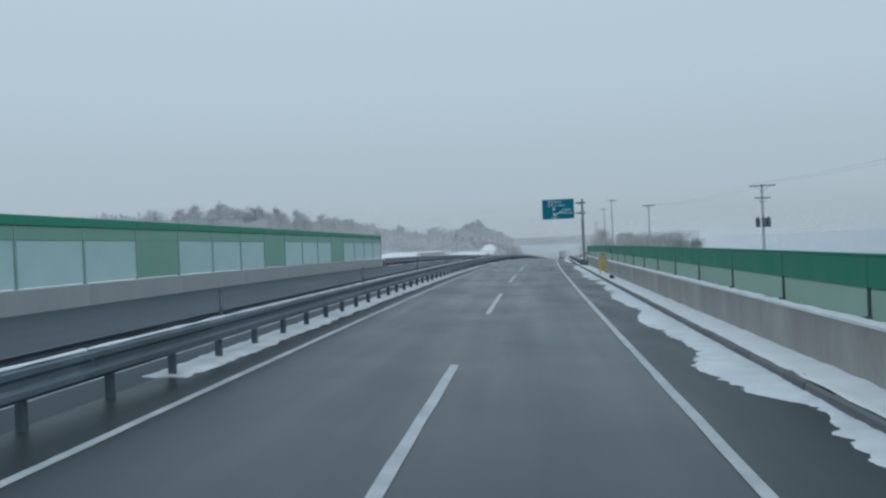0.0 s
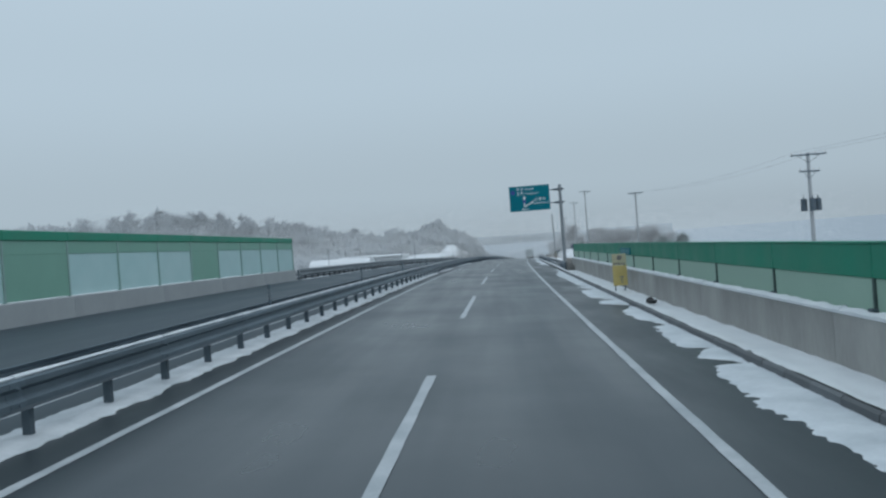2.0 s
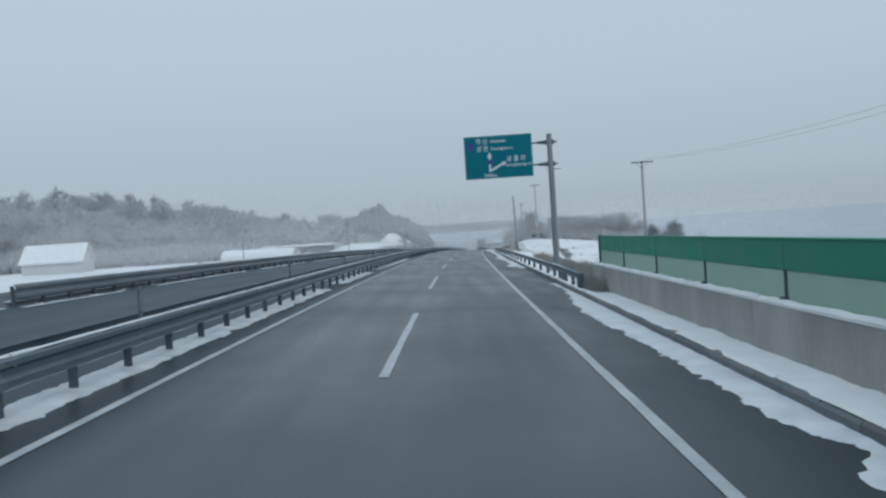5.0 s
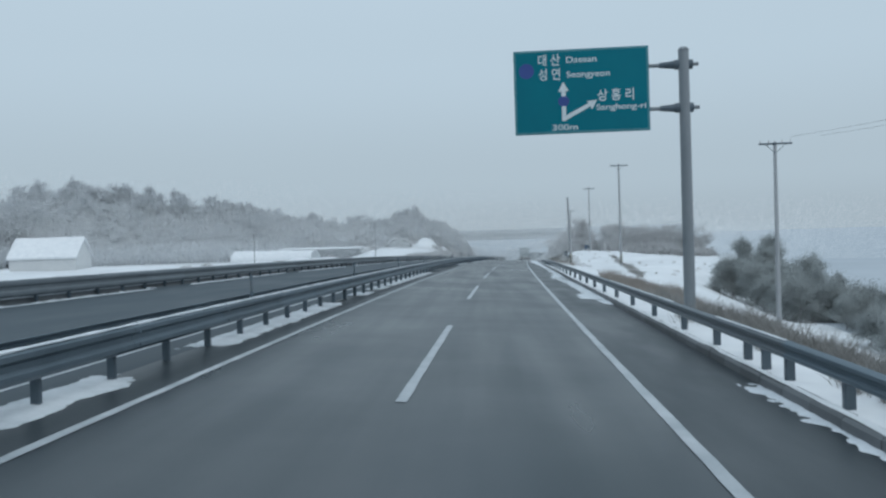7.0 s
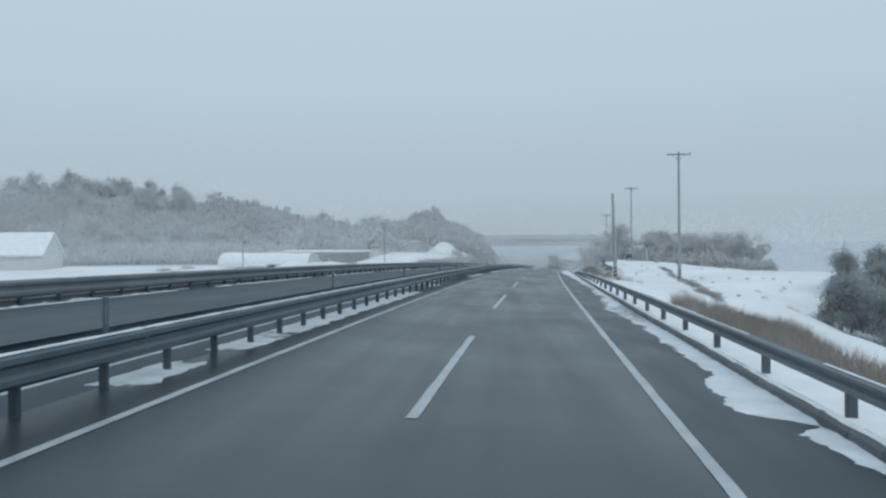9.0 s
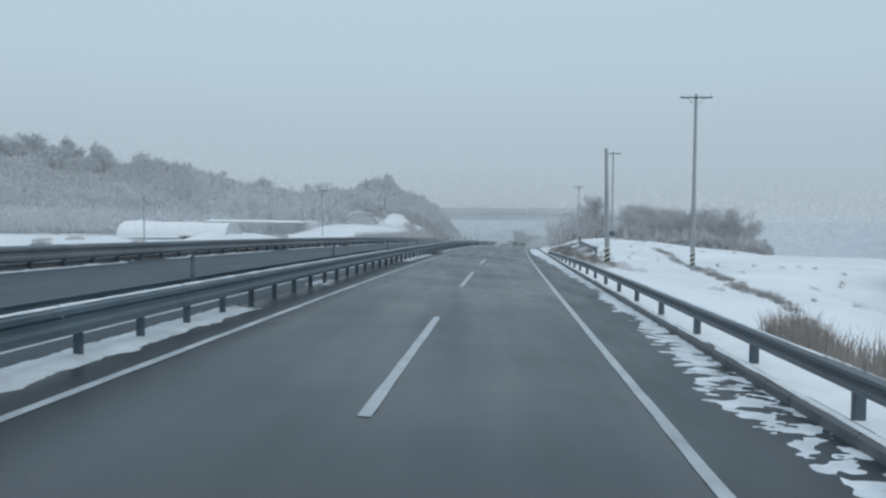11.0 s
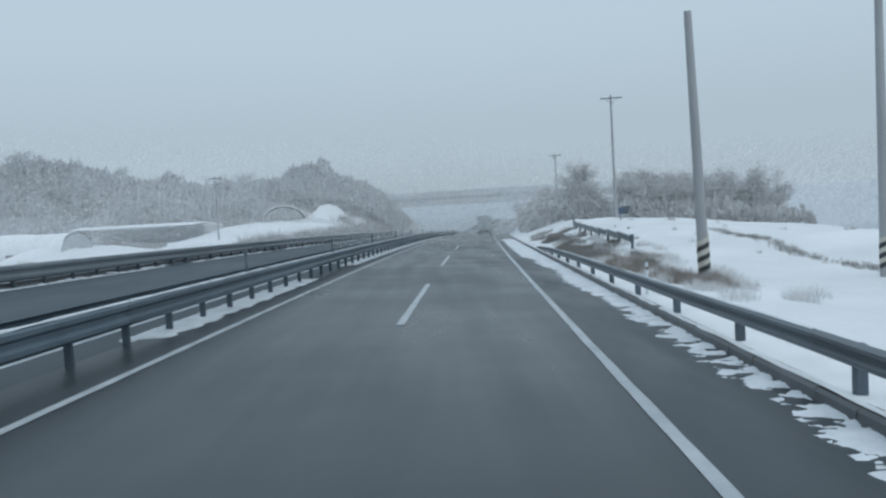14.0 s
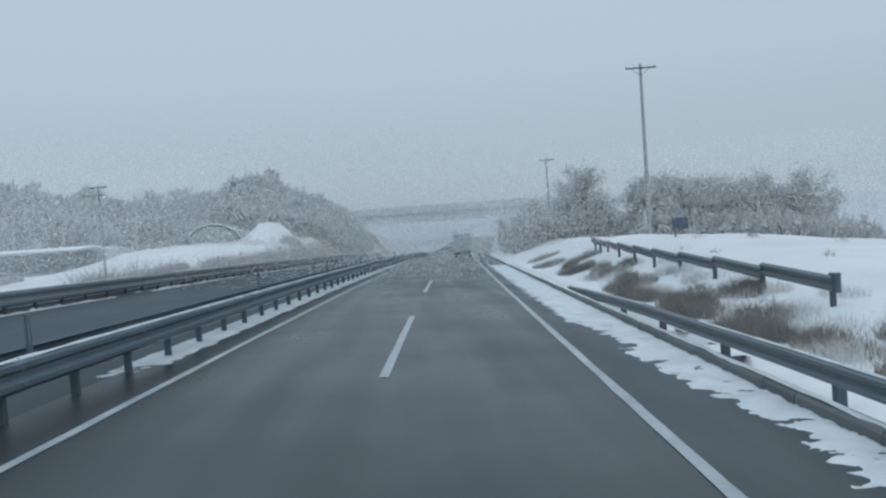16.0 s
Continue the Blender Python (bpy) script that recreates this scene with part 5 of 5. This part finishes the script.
# ---- enlarged flakes added as haze over the far stretch ----
def falling_snow(y0, y1, density, seed):
    """Loose flakes, enlarged to stand in for haze, that thicken with the distance; density is their shadow area per
    cubic metre.
    """
    rng = np.random.default_rng(seed)
    parts = []
    for y in np.arange(y0, y1, 4.0):
        half = 42 + 0.95 * (y - 205)
        size = 0.004 + 0.00112 * (y - 165)
        n = int(density * min(1.0, 0.8 + (y - y0) / 60) * 4.0 * (2 * half + 20) * 30 / (0.2165 * size * size))
        x = rng.uniform(-half - 40, half - 20, n)
        # the cloud is deeper over the wooded ridge than over the open field
        top = (7.5 + 0.11 * (y - 205)) * (0.88 + 0.12 * np.tanh(-(x - 2) / 8)) + 0.10 * np.maximum(0, -x - 40)
        z = rng.uniform(-2, 28, n)
        keep = z < top * rng.uniform(0.55, 1.3, n)
        # only what lies under the cloud's ragged top
        ctr = np.stack([x, rng.uniform(y, y + 4, n), z], 1)[keep]
        n = len(ctr)
        parts.append(ctr[:, None, :] + rng.normal(0, 0.42 * size, (n, 3, 3)))
    co = np.concatenate(parts).astype(np.float32)
    n = len(co)
    me = bpy.data.meshes.new("falling_snow")
    me.vertices.add(3 * n)
    me.vertices.foreach_set("co", co.ravel())
    me.loops.add(3 * n)
    me.loops.foreach_set("vertex_index", np.arange(3 * n, dtype=np.int32))
    me.polygons.add(n)
    me.polygons.foreach_set("loop_start", np.arange(0, 3 * n, 3, dtype=np.int32))
    me.update()
    me.validate()
    me.materials.append(FLAKE)
    return tagged(place("falling_snow", me), "enlarged snow flakes added as haze over the far road and woods", "snowfall", kind="stuff")


falling_snow(205, 314, 0.0072, 41)

# ---- the road's long right-hand curve over a crest ----
CURVE_R, CREST_R, CURVE_END, CREST_END, LEVEL = 3500.0, 7500.0, 420.0, 380.0, 480.0


def veer(y):
    """Sideways shift and heading of the road's axis at y."""
    if y < -60:
        return 3600 / (2 * CURVE_R) - (y + 60) * 60 / CURVE_R, -60 / CURVE_R
    k = min(y, CURVE_END)
    return k * k / (2 * CURVE_R) + (y - k) * k / CURVE_R, k / CURVE_R


def fall(y):
    """Drop of the road below the crest and its slope at y; level again in the distance."""
    y = max(y, -60.0)
    k = min(y, CREST_END)
    z, g = k * k / (2 * CREST_R), k / CREST_R
    if y > CREST_END:
        s = min(y, LEVEL) - CREST_END
        z += g * (s - s * s / (2 * (LEVEL - CREST_END)))
        g *= 1 - s / (LEVEL - CREST_END)
    return z, g


def world_of(ob):
    return world_of(ob.parent) @ ob.matrix_basis if ob.parent else ob.matrix_basis.copy()


def span_of(ob, m, found):
    """Corners of a thing and its parts."""
    if ob.type == "MESH":
        found += [m @ Vector(q) for q in ob.bound_box]
    for ch in ob.children:
        span_of(ch, m @ ch.matrix_basis, found)
    return found


RIDES = ("road", "opposite_road", "kerb", "outer_kerb", "median_guardrail", "verge_guardrail", "outer_guardrail", "noise_barrier", "far_noise_barrier", "name_plate")


def bend_mesh(me, m):
    co = np.empty(len(me.vertices) * 3, np.float32)
    me.vertices.foreach_get("co", co)
    co = co.reshape(-1, 3)
    off = np.array(m.translation, np.float32)
    ys, inv = np.unique(np.round(co[:, 1] + off[1], 2), return_inverse=True)
    co[:, 0] += np.array([veer(float(y))[0] for y in ys], np.float32)[inv]
    co[:, 2] -= np.array([fall(float(y))[0] for y in ys], np.float32)[inv]
    me.vertices.foreach_set("co", co.ravel())
    me.update()


def bend_thing(ob, rides):
    m = world_of(ob)
    if ob.type == "CURVE":
        for sp in ob.data.splines:
            for p in sp.points:
                p.co = (p.co.x + veer(p.co.y)[0], p.co.y, p.co.z - fall(p.co.y)[0], 1)
        return
    q = span_of(ob, m, [])
    if not q:
        return
    lo, hi = [Vector([f(v[k] for v in q) for k in range(3)]) for f in (min, max)]
    if hi.y - lo.y > 14:
        if ob.type == "MESH":
            bend_mesh(ob.data, m)
        for ch in list(ob.children):
            bend_thing(ch, rides)
        return
    p = (lo + hi) / 2
    dx, turn = veer(p.y)
    dz, tilt = fall(p.y)
    p.z = 0
    m = Matrix.Translation(p + Vector((dx, 0, -dz))) @ Matrix.Rotation(-turn, 4, "Z") @ Matrix.Rotation(-tilt if rides and hi.y - lo.y > 0.7 else 0.0, 4, "X") @ Matrix.Translation(-p) @ m
    ob.matrix_basis = world_of(ob.parent).inverted() @ m if ob.parent else m


for ob in [o for o in scene.objects if o.parent is None and o.type in ("MESH", "EMPTY", "CURVE")]:
    bend_thing(ob, ob.name.split(".")[0] in RIDES)
